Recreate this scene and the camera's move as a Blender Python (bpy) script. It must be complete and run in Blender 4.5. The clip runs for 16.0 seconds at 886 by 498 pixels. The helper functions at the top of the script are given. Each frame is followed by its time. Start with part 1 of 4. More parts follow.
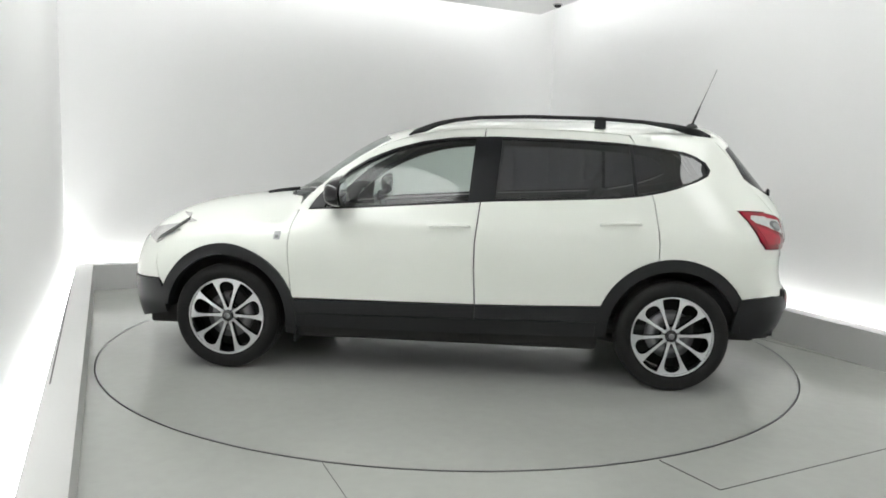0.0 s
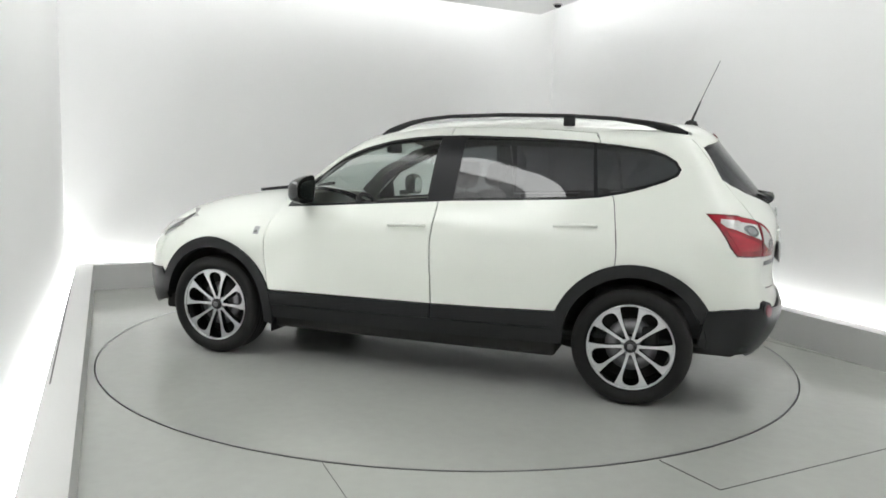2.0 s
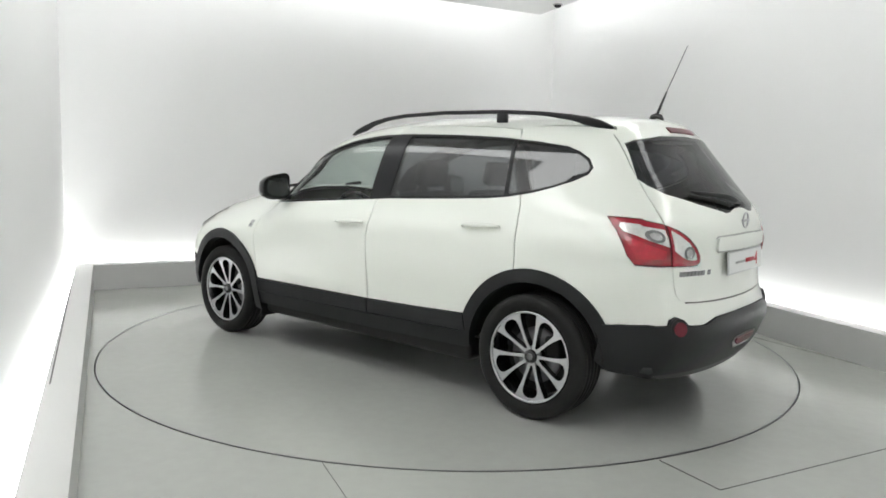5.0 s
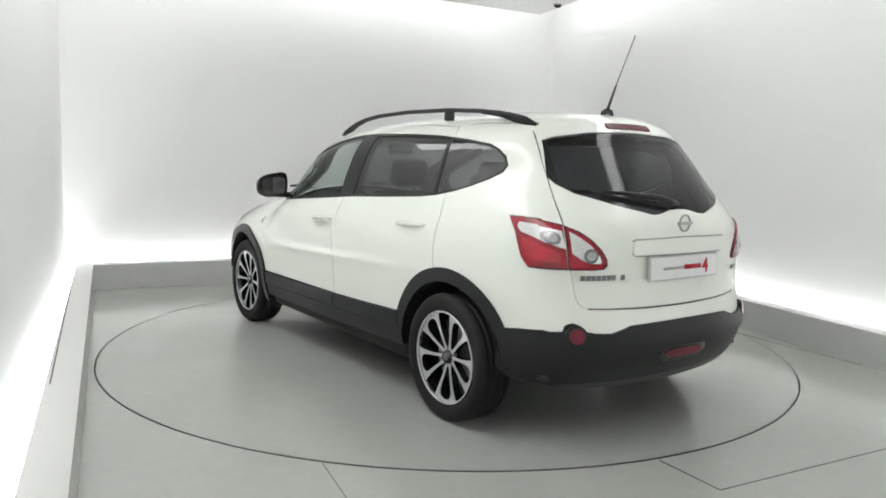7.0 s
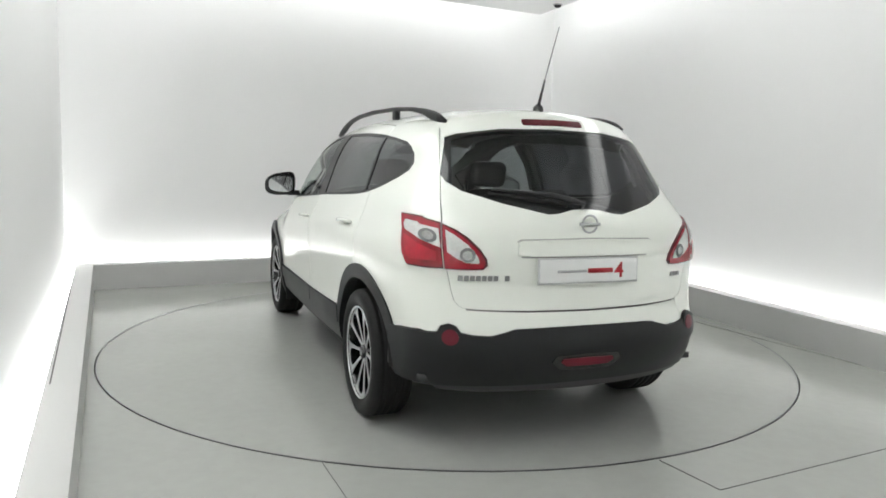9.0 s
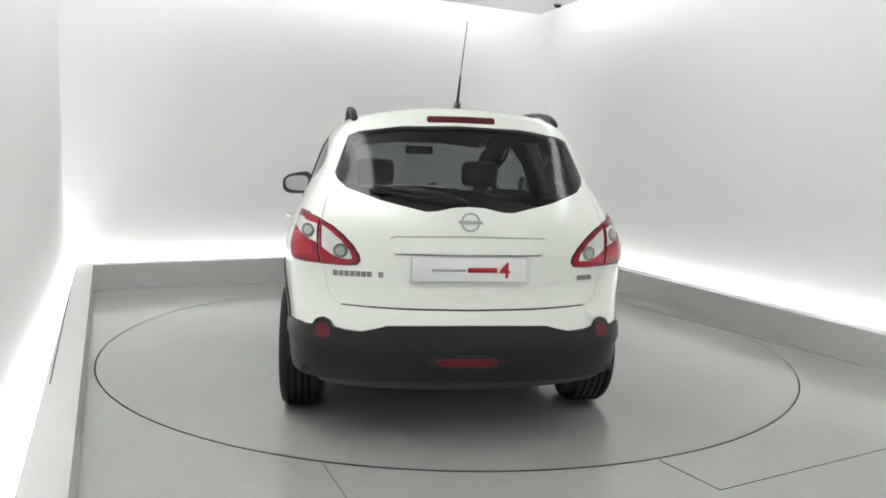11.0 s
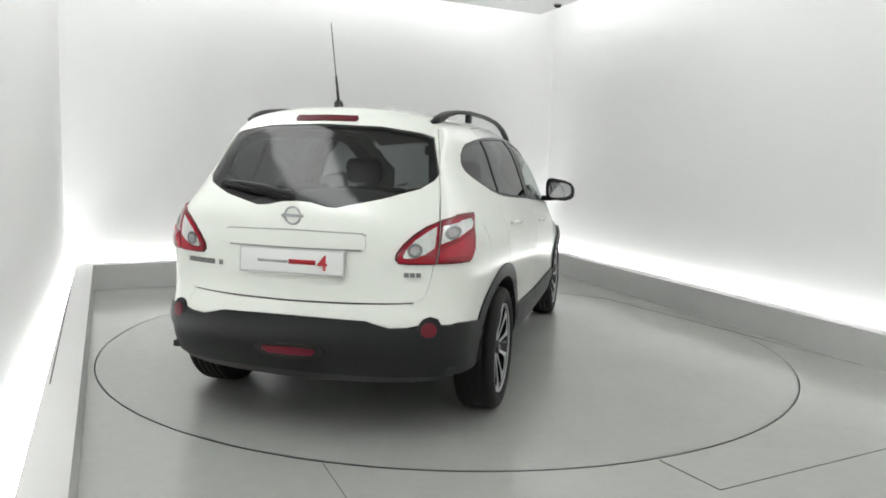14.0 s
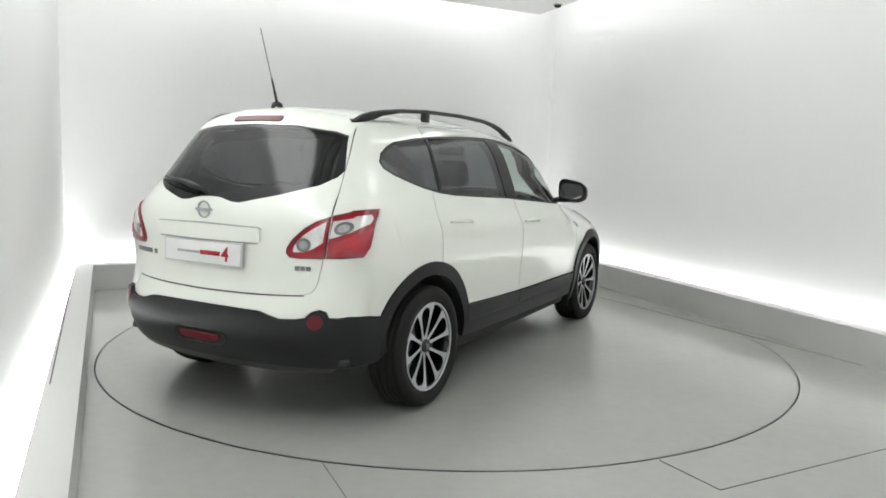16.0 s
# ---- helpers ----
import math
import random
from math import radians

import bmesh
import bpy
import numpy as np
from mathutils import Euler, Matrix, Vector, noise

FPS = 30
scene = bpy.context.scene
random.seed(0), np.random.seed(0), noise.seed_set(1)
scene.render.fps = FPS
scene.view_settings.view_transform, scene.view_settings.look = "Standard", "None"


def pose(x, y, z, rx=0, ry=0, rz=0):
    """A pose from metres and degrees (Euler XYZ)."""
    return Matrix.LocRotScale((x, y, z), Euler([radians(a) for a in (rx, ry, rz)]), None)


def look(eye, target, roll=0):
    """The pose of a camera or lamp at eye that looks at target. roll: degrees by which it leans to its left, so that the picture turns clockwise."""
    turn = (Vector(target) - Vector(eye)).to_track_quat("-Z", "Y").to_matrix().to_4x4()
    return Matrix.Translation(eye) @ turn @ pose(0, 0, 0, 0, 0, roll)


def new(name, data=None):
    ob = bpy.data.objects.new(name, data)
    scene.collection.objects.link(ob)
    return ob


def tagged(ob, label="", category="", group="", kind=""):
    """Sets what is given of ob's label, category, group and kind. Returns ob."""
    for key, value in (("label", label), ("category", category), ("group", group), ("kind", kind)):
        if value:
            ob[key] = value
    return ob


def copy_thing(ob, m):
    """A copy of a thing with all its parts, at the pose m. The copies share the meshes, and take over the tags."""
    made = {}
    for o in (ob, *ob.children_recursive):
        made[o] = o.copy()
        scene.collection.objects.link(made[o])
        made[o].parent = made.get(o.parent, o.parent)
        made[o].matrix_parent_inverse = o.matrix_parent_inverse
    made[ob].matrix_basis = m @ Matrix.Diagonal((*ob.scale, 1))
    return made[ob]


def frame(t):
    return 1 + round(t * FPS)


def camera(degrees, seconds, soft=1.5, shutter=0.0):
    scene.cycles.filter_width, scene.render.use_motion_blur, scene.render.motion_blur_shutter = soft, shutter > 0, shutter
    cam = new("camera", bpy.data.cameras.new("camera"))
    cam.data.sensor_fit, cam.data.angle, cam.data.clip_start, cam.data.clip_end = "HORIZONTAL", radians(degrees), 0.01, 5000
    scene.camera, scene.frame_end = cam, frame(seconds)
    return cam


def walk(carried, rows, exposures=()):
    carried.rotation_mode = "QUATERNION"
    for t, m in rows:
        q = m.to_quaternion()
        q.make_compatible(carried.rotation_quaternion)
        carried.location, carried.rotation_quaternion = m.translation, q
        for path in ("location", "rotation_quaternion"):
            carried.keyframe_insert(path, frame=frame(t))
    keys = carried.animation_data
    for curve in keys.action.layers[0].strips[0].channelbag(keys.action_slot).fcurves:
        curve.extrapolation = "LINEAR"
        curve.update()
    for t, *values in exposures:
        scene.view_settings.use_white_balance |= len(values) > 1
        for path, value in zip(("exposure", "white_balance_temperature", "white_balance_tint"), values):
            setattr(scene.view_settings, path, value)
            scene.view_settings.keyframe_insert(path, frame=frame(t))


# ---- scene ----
cam = camera(62.56, 16.0, soft=1.7)
EYE = (0.0, -5.505, 1.341)
STAND = look(EYE, (EYE[0] - 0.00848, EYE[1] + 0.99298, EYE[2] - 0.1180), 1.544)
walk(cam, [(0, STAND), (16, STAND)], [(0, 0.085), (16, 0.085)])

# ---- light: a closed white booth lit by cove strips, no daylight ----
world = bpy.data.worlds.new("booth_air")
world.use_nodes = True
world.node_tree.nodes["Background"].inputs[0].default_value = (0.9, 1.0, 0.96, 1)
world.node_tree.nodes["Background"].inputs[1].default_value = 0.0
scene.world = world
COVE_LOW, COVE_HIGH, CEILING_GLOW = 30.5, 10.0, 5.2
LED = (0.985, 1.0, 0.985)


# ---- materials ----
def principled(name, color, rough=0.5, metal=0.0, coat=0.0, spec=0.5, coat_rough=0.03):
    m = bpy.data.materials.new(name)
    m.use_nodes = True
    b = m.node_tree.nodes["Principled BSDF"]
    b.inputs["Base Color"].default_value = (*color, 1)
    b.inputs["Roughness"].default_value = rough
    b.inputs["Metallic"].default_value = metal
    b.inputs["Coat Weight"].default_value = coat
    b.inputs["Coat Roughness"].default_value = coat_rough
    b.inputs["Specular IOR Level"].default_value = spec
    return m


def varied(m, scale, amount, rough_amount=0.0, bump=0.0, fine=None, fine_amount=0.0, stretch=None, detail=4):
    """Two scales of noise on the colour, the roughness and the relief."""
    nt = m.node_tree
    n, l = nt.nodes, nt.links
    b = n["Principled BSDF"]
    base = b.inputs["Base Color"].default_value[:]
    co = n.new("ShaderNodeTexCoord")
    mp = n.new("ShaderNodeMapping")
    if stretch:
        mp.inputs["Scale"].default_value = stretch
    l.new(co.outputs["Object"], mp.inputs["Vector"])
    t1 = n.new("ShaderNodeTexNoise")
    t1.inputs["Scale"].default_value = scale
    t1.inputs["Detail"].default_value = detail
    l.new(mp.outputs[0], t1.inputs["Vector"])
    t2 = n.new("ShaderNodeTexNoise")
    t2.inputs["Scale"].default_value = fine or scale * 12
    t2.inputs["Detail"].default_value = 3
    l.new(mp.outputs[0], t2.inputs["Vector"])
    r1 = n.new("ShaderNodeMapRange")
    r1.inputs["From Min"].default_value, r1.inputs["From Max"].default_value = 0.0, 1.0
    r1.inputs["To Min"].default_value, r1.inputs["To Max"].default_value = 1 - amount, 1 + amount
    l.new(t1.outputs[0], r1.inputs["Value"])
    r2 = n.new("ShaderNodeMapRange")
    r2.inputs["From Min"].default_value, r2.inputs["From Max"].default_value = 0.0, 1.0
    r2.inputs["To Min"].default_value, r2.inputs["To Max"].default_value = 1 - fine_amount, 1 + fine_amount
    l.new(t2.outputs[0], r2.inputs["Value"])
    mu = n.new("ShaderNodeMath")
    mu.operation = "MULTIPLY"
    l.new(r1.outputs[0], mu.inputs[0])
    l.new(r2.outputs[0], mu.inputs[1])
    mx = n.new("ShaderNodeVectorMath")
    mx.operation = "SCALE"
    mx.inputs[0].default_value = base[:3]
    l.new(mu.outputs[0], mx.inputs["Scale"])
    l.new(mx.outputs[0], b.inputs["Base Color"])
    if rough_amount:
        rr = n.new("ShaderNodeMapRange")
        r0 = b.inputs["Roughness"].default_value
        rr.inputs["From Min"].default_value, rr.inputs["From Max"].default_value = 0.0, 1.0
        rr.inputs["To Min"].default_value, rr.inputs["To Max"].default_value = max(0.02, r0 - rough_amount), r0 + rough_amount
        l.new(t1.outputs[0], rr.inputs["Value"])
        l.new(rr.outputs[0], b.inputs["Roughness"])
    if bump:
        bp = n.new("ShaderNodeBump")
        bp.inputs["Strength"].default_value = 0.3
        bp.inputs["Distance"].default_value = bump
        l.new(t2.outputs[0], bp.inputs["Height"])
        l.new(bp.outputs[0], b.inputs["Normal"])
    return m


def glow(name, color, strength):
    m = bpy.data.materials.new(name)
    m.use_nodes = True
    n = m.node_tree.nodes
    n.remove(n["Principled BSDF"])
    e = n.new("ShaderNodeEmission")
    e.inputs[0].default_value = (*color, 1)
    e.inputs[1].default_value = strength
    m.node_tree.links.new(e.outputs[0], n["Material Output"].inputs[0])
    return m


def pane_glass(name, tint, rough=0.0, least=0.05):
    """A thin tinted pane: what passes through takes the tint, the rest mirrors by Fresnel."""
    m = bpy.data.materials.new(name)
    m.use_nodes = True
    n, l = m.node_tree.nodes, m.node_tree.links
    n.remove(n["Principled BSDF"])
    tr = n.new("ShaderNodeBsdfTransparent")
    tr.inputs[0].default_value = (*tint, 1)
    gl = n.new("ShaderNodeBsdfGlossy")
    gl.inputs["Roughness"].default_value = rough
    lw = n.new("ShaderNodeLayerWeight")
    lw.inputs[0].default_value = 0.5
    pw = n.new("ShaderNodeMath")
    pw.operation = "POWER"
    pw.inputs[1].default_value = 5.0
    l.new(lw.outputs["Facing"], pw.inputs[0])
    ma = n.new("ShaderNodeMath")
    ma.operation = "MULTIPLY_ADD"
    ma.inputs[1].default_value, ma.inputs[2].default_value = 0.90, least
    l.new(pw.outputs[0], ma.inputs[0])
    mx = n.new("ShaderNodeMixShader")
    l.new(ma.outputs[0], mx.inputs[0])
    l.new(tr.outputs[0], mx.inputs[1])
    l.new(gl.outputs[0], mx.inputs[2])
    l.new(mx.outputs[0], n["Material Output"].inputs[0])
    return m


WALL = varied(principled("white_wall_paint", (0.84, 0.84, 0.84), 0.6), 0.7, 0.015, 0.05, 0.0006, 60, 0.01)
CEIL = varied(principled("white_ceiling_paint", (0.80, 0.80, 0.80), 0.7), 0.7, 0.015, 0.0, 0.0006, 60, 0.01)
KERB = varied(principled("grey_kerb_paint", (0.56, 0.56, 0.55), 0.45), 1.5, 0.04, 0.08, 0.0005, 40, 0.02)
FLOOR = varied(principled("grey_resin_floor", (0.40, 0.41, 0.385), 0.20, spec=0.6), 0.9, 0.14, 0.05, 0.0, 14, 0.05, detail=4)
DISC = varied(principled("grey_resin_turntable", (0.395, 0.403, 0.38), 0.195, spec=0.6), 0.8, 0.14, 0.05, 0.0, 14, 0.05, detail=4)
JOINT = principled("black_joint", (0.012, 0.012, 0.012), 0.7)
FINEJOINT = principled("grey_joint", (0.07, 0.07, 0.068), 0.6)
STRIP_LOW = glow("led_strip_low", LED, COVE_LOW)
PANEL_GLOW = glow("light_panel", LED, CEILING_GLOW)
STRIP_HIGH = glow("led_strip_high", LED, COVE_HIGH)
PAINT = varied(principled("white_car_paint", (0.83, 0.855, 0.795), 0.32, 0, 0.9, 0.4, 0.07), 2.0, 0.008, 0.0, 0.0, 80, 0.006)
PLASTIC = varied(principled("black_grained_plastic", (0.010, 0.0105, 0.012), 0.42, spec=0.35), 4, 0.12, 0.06, 0.0008, 300, 0.1)
GLOSSBLACK = principled("gloss_black", (0.008, 0.008, 0.009), 0.12, 0, 0.4)
TRIM = principled("black_window_trim", (0.006, 0.0065, 0.008), 0.35, 0, 0.0, 0.25)
RUBBER = varied(principled("tyre_rubber", (0.009, 0.009, 0.009), 0.65, spec=0.3), 6, 0.15, 0.08, 0.0008, 120, 0.12)
SILVER = varied(principled("machined_aluminium", (0.62, 0.63, 0.64), 0.34, 0.75), 8, 0.04, 0.05, 0.0, 200, 0.03)
RIMBLACK = principled("black_rim_lacquer", (0.012, 0.012, 0.013), 0.25, 0, 0.5)
STEEL = varied(principled("brake_steel", (0.25, 0.25, 0.26), 0.38, 0.9), 10, 0.2, 0.1, 0.0, 90, 0.1)
EMBLEM = principled("satin_chrome", (0.42, 0.43, 0.43), 0.28, 0.9)
CHROME = principled("chrome", (0.75, 0.76, 0.78), 0.08, 1.0)
DARK = varied(principled("dark_underbody", (0.012, 0.012, 0.012), 0.7), 3, 0.25, 0.1, 0.0, 60, 0.1)
LINER = principled("seam_liner", (0.13, 0.13, 0.13), 0.8)
# grey that stands for shade along the edges of the handle bar
EDGE_SHADE = principled("edge_shade_grey", (0.38, 0.39, 0.37), 0.6)
FABRIC = varied(principled("black_seat_fabric", (0.022, 0.023, 0.025), 0.85), 8, 0.2, 0.0, 0.001, 400, 0.15)
CABIN = varied(principled("dark_cabin_plastic", (0.028, 0.029, 0.031), 0.6), 5, 0.12, 0.05, 0.0005, 200, 0.1)
COVER = varied(principled("grey_load_cover", (0.20, 0.20, 0.205), 0.6), 6, 0.1, 0.05, 0.0006, 260, 0.08)
HEADLINER = varied(principled("pale_headliner", (0.42, 0.42, 0.40), 0.9), 6, 0.05, 0.0, 0.0006, 300, 0.05)
RED = varied(principled("red_lens", (0.29, 0.005, 0.017), 0.2, 0, 0.6, 0.3), 9, 0.55, 0.0, 0.002, 55, 0.3)
CLEARLENS = varied(principled("clear_lens", (0.66, 0.65, 0.64), 0.12, 0.15, 0.8), 16, 0.25, 0.0, 0.002, 70, 0.2)
LENSGREY = varied(principled("grey_lens", (0.36, 0.36, 0.36), 0.15, 0.3, 0.8), 40, 0.4, 0.0, 0.001, 120, 0.3)
LAMPBOWL = principled("lamp_reflector", (0.20, 0.20, 0.20), 0.22, 0.7, 1.0)
REDGLOW = varied(principled("bright_red_lens", (0.42, 0.010, 0.026), 0.15, 0, 0.8, 0.4), 14, 0.35, 0.0, 0.002, 70, 0.2)
REFLECTOR = principled("red_reflector", (0.13, 0.005, 0.016), 0.3, 0, 0.2, 0.3)
DARKRED = principled("dark_red_lens", (0.09, 0.003, 0.008), 0.3, 0, 0.0, 0.25)
BRIGHTRED = principled("red_print", (0.42, 0.01, 0.02), 0.5)
SCRIPT = principled("grey_chrome_script", (0.22, 0.225, 0.225), 0.35, 0.5)
GREYPRINT = principled("grey_print", (0.42, 0.43, 0.43), 0.5)
PLATEWHITE = principled("white_plate", (0.76, 0.77, 0.76), 0.35)
PLATEGREY = principled("grey_plate_holder", (0.55, 0.56, 0.56), 0.4)
GREYLIP = principled("grey_lower_lip", (0.035, 0.035, 0.037), 0.35)
MIRROR = principled("mirror_glass", (0.55, 0.56, 0.57), 0.02, 1.0)
CLEARGLASS = pane_glass("clear_green_glass", (0.74, 0.80, 0.77))
DARKGLASS = pane_glass("privacy_glass", (0.15, 0.157, 0.17), least=0.085)
BACKGLASS = pane_glass("rear_privacy_glass", (0.23, 0.24, 0.25), rough=0.10, least=0.05)


# ---- mesh helpers ----
def finish(name, bm, material, parent=None, label="", smooth=True):
    me = bpy.data.meshes.new(name)
    bm.to_mesh(me)
    bm.free()
    me.materials.append(material)
    for p in me.polygons:
        p.use_smooth = smooth
    ob = new(name, me)
    if parent:
        ob.parent = parent
    if label:
        ob["label"] = label
    return ob


def part(name, bm, material, parent, label="", smooth=True):
    return finish(name, bm, material, parent, label, smooth)


def box(bm, x0, x1, y0, y1, z0, z1, bevel=0.0, m=None):
    r = bmesh.ops.create_cube(bm, size=1.0)
    vs = r["verts"]
    for v in vs:
        v.co = Vector(((x0 + x1) / 2 + v.co.x * (x1 - x0), (y0 + y1) / 2 + v.co.y * (y1 - y0), (z0 + z1) / 2 + v.co.z * (z1 - z0)))
    if bevel:
        es = list({e for v in vs for e in v.link_edges})
        rb = bmesh.ops.bevel(bm, geom=es, offset=bevel, segments=3, affect="EDGES", profile=0.5)
        vs = list({v for f in rb["faces"] for v in f.verts} | {v for v in vs if v.is_valid})
    if m is not None:
        bmesh.ops.transform(bm, matrix=m, verts=[v for v in vs if v.is_valid])
    return bm


def tube(bm, pts, radius, seg=10, closed=False):
    """A round bar along points; radius may be a list."""
    pts = [Vector(p) for p in pts]
    n = len(pts)
    rad = radius if isinstance(radius, (list, tuple)) else [radius] * n
    rings = []
    for i, p in enumerate(pts):
        a = pts[(i - 1) % n] if (closed or i > 0) else p
        b = pts[(i + 1) % n] if (closed or i < n - 1) else p
        d = (b - a).normalized()
        u = d.orthogonal().normalized() if abs(d.z) > 0.95 else d.cross(Vector((0, 0, 1))).normalized()
        w = d.cross(u).normalized()
        rings.append([bm.verts.new(p + rad[i] * (math.cos(k * 2 * math.pi / seg) * u + math.sin(k * 2 * math.pi / seg) * w)) for k in range(seg)])
    for i in range(n if closed else n - 1):
        r0, r1 = rings[i], rings[(i + 1) % n]
        for k in range(seg):
            bm.faces.new((r0[k], r0[(k + 1) % seg], r1[(k + 1) % seg], r1[k]))
    if not closed:
        bm.faces.new(rings[0][::-1])
        bm.faces.new(rings[-1])
    bmesh.ops.recalc_face_normals(bm, faces=bm.faces[:])
    return bm


def lathe(bm, profile, seg=48, axis="Y", closed=True):
    """Turn a profile of (radius, along) about the axis; closed joins its last point to its first."""
    rings = []
    for r, h in profile:
        ring = []
        for k in range(seg):
            a = 2 * math.pi * k / seg
            c, s = r * math.cos(a), r * math.sin(a)
            ring.append(bm.verts.new((c, h, s) if axis == "Y" else (c, s, h)))
        rings.append(ring)
    n = len(rings)
    for i in range(n if closed else n - 1):
        r0, r1 = rings[i], rings[(i + 1) % n]
        for k in range(seg):
            bm.faces.new((r0[k], r0[(k + 1) % seg], r1[(k + 1) % seg], r1[k]))
    bmesh.ops.recalc_face_normals(bm, faces=bm.faces[:])
    return bm


def prism(bm, poly, z0, z1):
    """An upright prism on a plan polygon."""
    lo = [bm.verts.new((x, y, z0)) for x, y in poly]
    hi = [bm.verts.new((x, y, z1)) for x, y in poly]
    n = len(poly)
    bm.faces.new(lo[::-1])
    bm.faces.new(hi)
    for i in range(n):
        bm.faces.new((lo[i], lo[(i + 1) % n], hi[(i + 1) % n], hi[i]))
    bmesh.ops.recalc_face_normals(bm, faces=bm.faces[:])
    return bm


# ---- the booth ----
RADIUS = 2.452
# inner faces of the kerb, in plan: left front, left back, back right, right front
KERB_PLAN = [Vector((0.008, -5.84)), Vector((-3.48, 1.53)), Vector((1.17, 4.02)), Vector((4.25, -3.83))]
KERB_HIGH = 0.25


def outward(i, d):
    """The kerb's corners moved outward by d."""
    lines = []
    for a, b in ((0, 1), (1, 2), (2, 3), (3, 0)):
        p, q = KERB_PLAN[a], KERB_PLAN[b]
        t = (q - p).normalized()
        nrm = Vector((-t.y, t.x))
        lines.append((p + nrm * d, t))
    (p, t), (q, s) = lines[(i - 1) % 4], lines[i]
    k = ((q - p).x * s.y - (q - p).y * s.x) / (t.x * s.y - t.y * s.x)
    return p + t * k


def ring_corner(i, d):
    return outward(i, d)


def band(name, i, d0, d1, z0, z1, material, label="", kind="structure", smooth=False):
    """A straight piece along side i of the booth, between two offsets and two heights."""
    j = (i + 1) % 4
    bm = bmesh.new()
    poly = [ring_corner(i, d0), ring_corner(j, d0), ring_corner(j, d1), ring_corner(i, d1)]
    prism(bm, [tuple(v) for v in poly], z0, z1)
    ob = finish(name, bm, material, smooth=smooth)
    return tagged(ob, label, "", "", kind)


WALL_OFF, WALL_TOP = 0.25, 3.55
# south wall: unseen, set close behind the eye to bounce light onto the car
for i, nm in enumerate(("wall_west", "wall_north", "wall_east", "wall_south_unseen")):
    tagged(band(nm, i, WALL_OFF, WALL_OFF + 0.15, -0.1, WALL_TOP, WALL), "smooth white painted booth wall", "wall")
# the south kerb and strip are unseen too, added to brighten the car
for i in range(4):
    tagged(band("kerb_%d" % (i + 1), i, 0.0, 0.155, 0.0, KERB_HIGH, KERB), "low grey painted kerb hiding a light strip", "kerb")
    # the strip lies in the trough behind the kerb
    tagged(band("light_strip", i, 0.178, 0.222, 0.13, 0.14, STRIP_LOW, kind=""), "white light strip glowing in the trough behind the kerb", "light strip", "light strips behind the kerb")
tagged(finish("ceiling", prism(bmesh.new(), [tuple(ring_corner(i, WALL_OFF + 0.15)) for i in range(4)], WALL_TOP, WALL_TOP + 0.1), CEIL, smooth=False), "white upper ceiling over the light cove", "ceiling", "", "structure")
PANEL_Z = 3.15
panel_plan = [tuple(ring_corner(i, -0.28)) for i in range(4)]
tagged(finish("ceiling_panel", prism(bmesh.new(), panel_plan, PANEL_Z, PANEL_Z + 0.06), CEIL, smooth=False), "white dropped ceiling panel with a light cove round it", "ceiling", "", "structure")
for i in range(4):
    tagged(band("light_strip", i, -0.36, -0.30, PANEL_Z + 0.07, PANEL_Z + 0.12, STRIP_HIGH, kind=""), "white light strip glowing above the dropped ceiling", "light strip", "light strips above the ceiling")

# two long light panels under the dropped ceiling, along the side walls
for cx, cy, rz, wide, long in ((-1.56, -2.16, -64.7, 0.31, 2.7), (2.02, -1.11, -68.6, 0.17, 2.6)):
    lamp_top = new("ceiling_light")
    lamp_top.matrix_basis = pose(cx, cy, PANEL_Z, 0, 0, rz)
    tagged(lamp_top, "long white light panel under the dropped ceiling", "ceiling light", "ceiling light panels")
    bm = bmesh.new()
    box(bm, -long, long, -wide, wide, -0.02, 0.0)
    part("diffuser", bm, PANEL_GLOW, lamp_top, "glowing white diffuser", smooth=False)
    for s in (1, -1):
        bm = bmesh.new()
        box(bm, -long - 0.03, long + 0.03, s * (wide + 0.015) - 0.013, s * (wide + 0.015) + 0.013, -0.03, 0.0)
        part("frame", bm, CEIL, lamp_top, "white frame", smooth=False)
        bm = bmesh.new()
        box(bm, s * (long + 0.015) - 0.013, s * (long + 0.015) + 0.013, -wide, wide, -0.03, 0.0)
        part("frame", bm, CEIL, lamp_top, "white frame", smooth=False)

# floor with a round opening for the turntable
bm = bmesh.new()
SEG = 192
GAP = 0.004
outer = [ring_corner(i, 0.4) for i in range(4)]


def on_outline(a):
    """Where a ray from the axis at angle a meets the floor's outline."""
    d = Vector((math.cos(a), math.sin(a)))
    best = 1e9
    for i in range(4):
        p, q = outer[i], outer[(i + 1) % 4]
        e = q - p
        den = d.x * e.y - d.y * e.x
        if abs(den) < 1e-9:
            continue
        t = (p.x * e.y - p.y * e.x) / den
        u = (p.x * d.y - p.y * d.x) / den
        if t > 0 and -1e-6 <= u <= 1 + 1e-6:
            best = min(best, t)
    return d * best


angles = sorted([2 * math.pi * k / SEG for k in range(SEG)] + [math.atan2(v.y, v.x) % (2 * math.pi) for v in outer])
rings = [[], [], []]
for a in angles:
    o = on_outline(a)
    r = RADIUS + GAP
    rings[0].append(bm.verts.new((r * math.cos(a), r * math.sin(a), -0.05)))
    rings[1].append(bm.verts.new((r * math.cos(a), r * math.sin(a), 0)))
    rings[2].append(bm.verts.new((o.x, o.y, 0)))
n = len(angles)
for r0, r1 in zip(rings, rings[1:]):
    for k in range(n):
        bm.faces.new((r0[k], r0[(k + 1) % n], r1[(k + 1) % n], r1[k]))
bmesh.ops.recalc_face_normals(bm, faces=bm.faces[:])
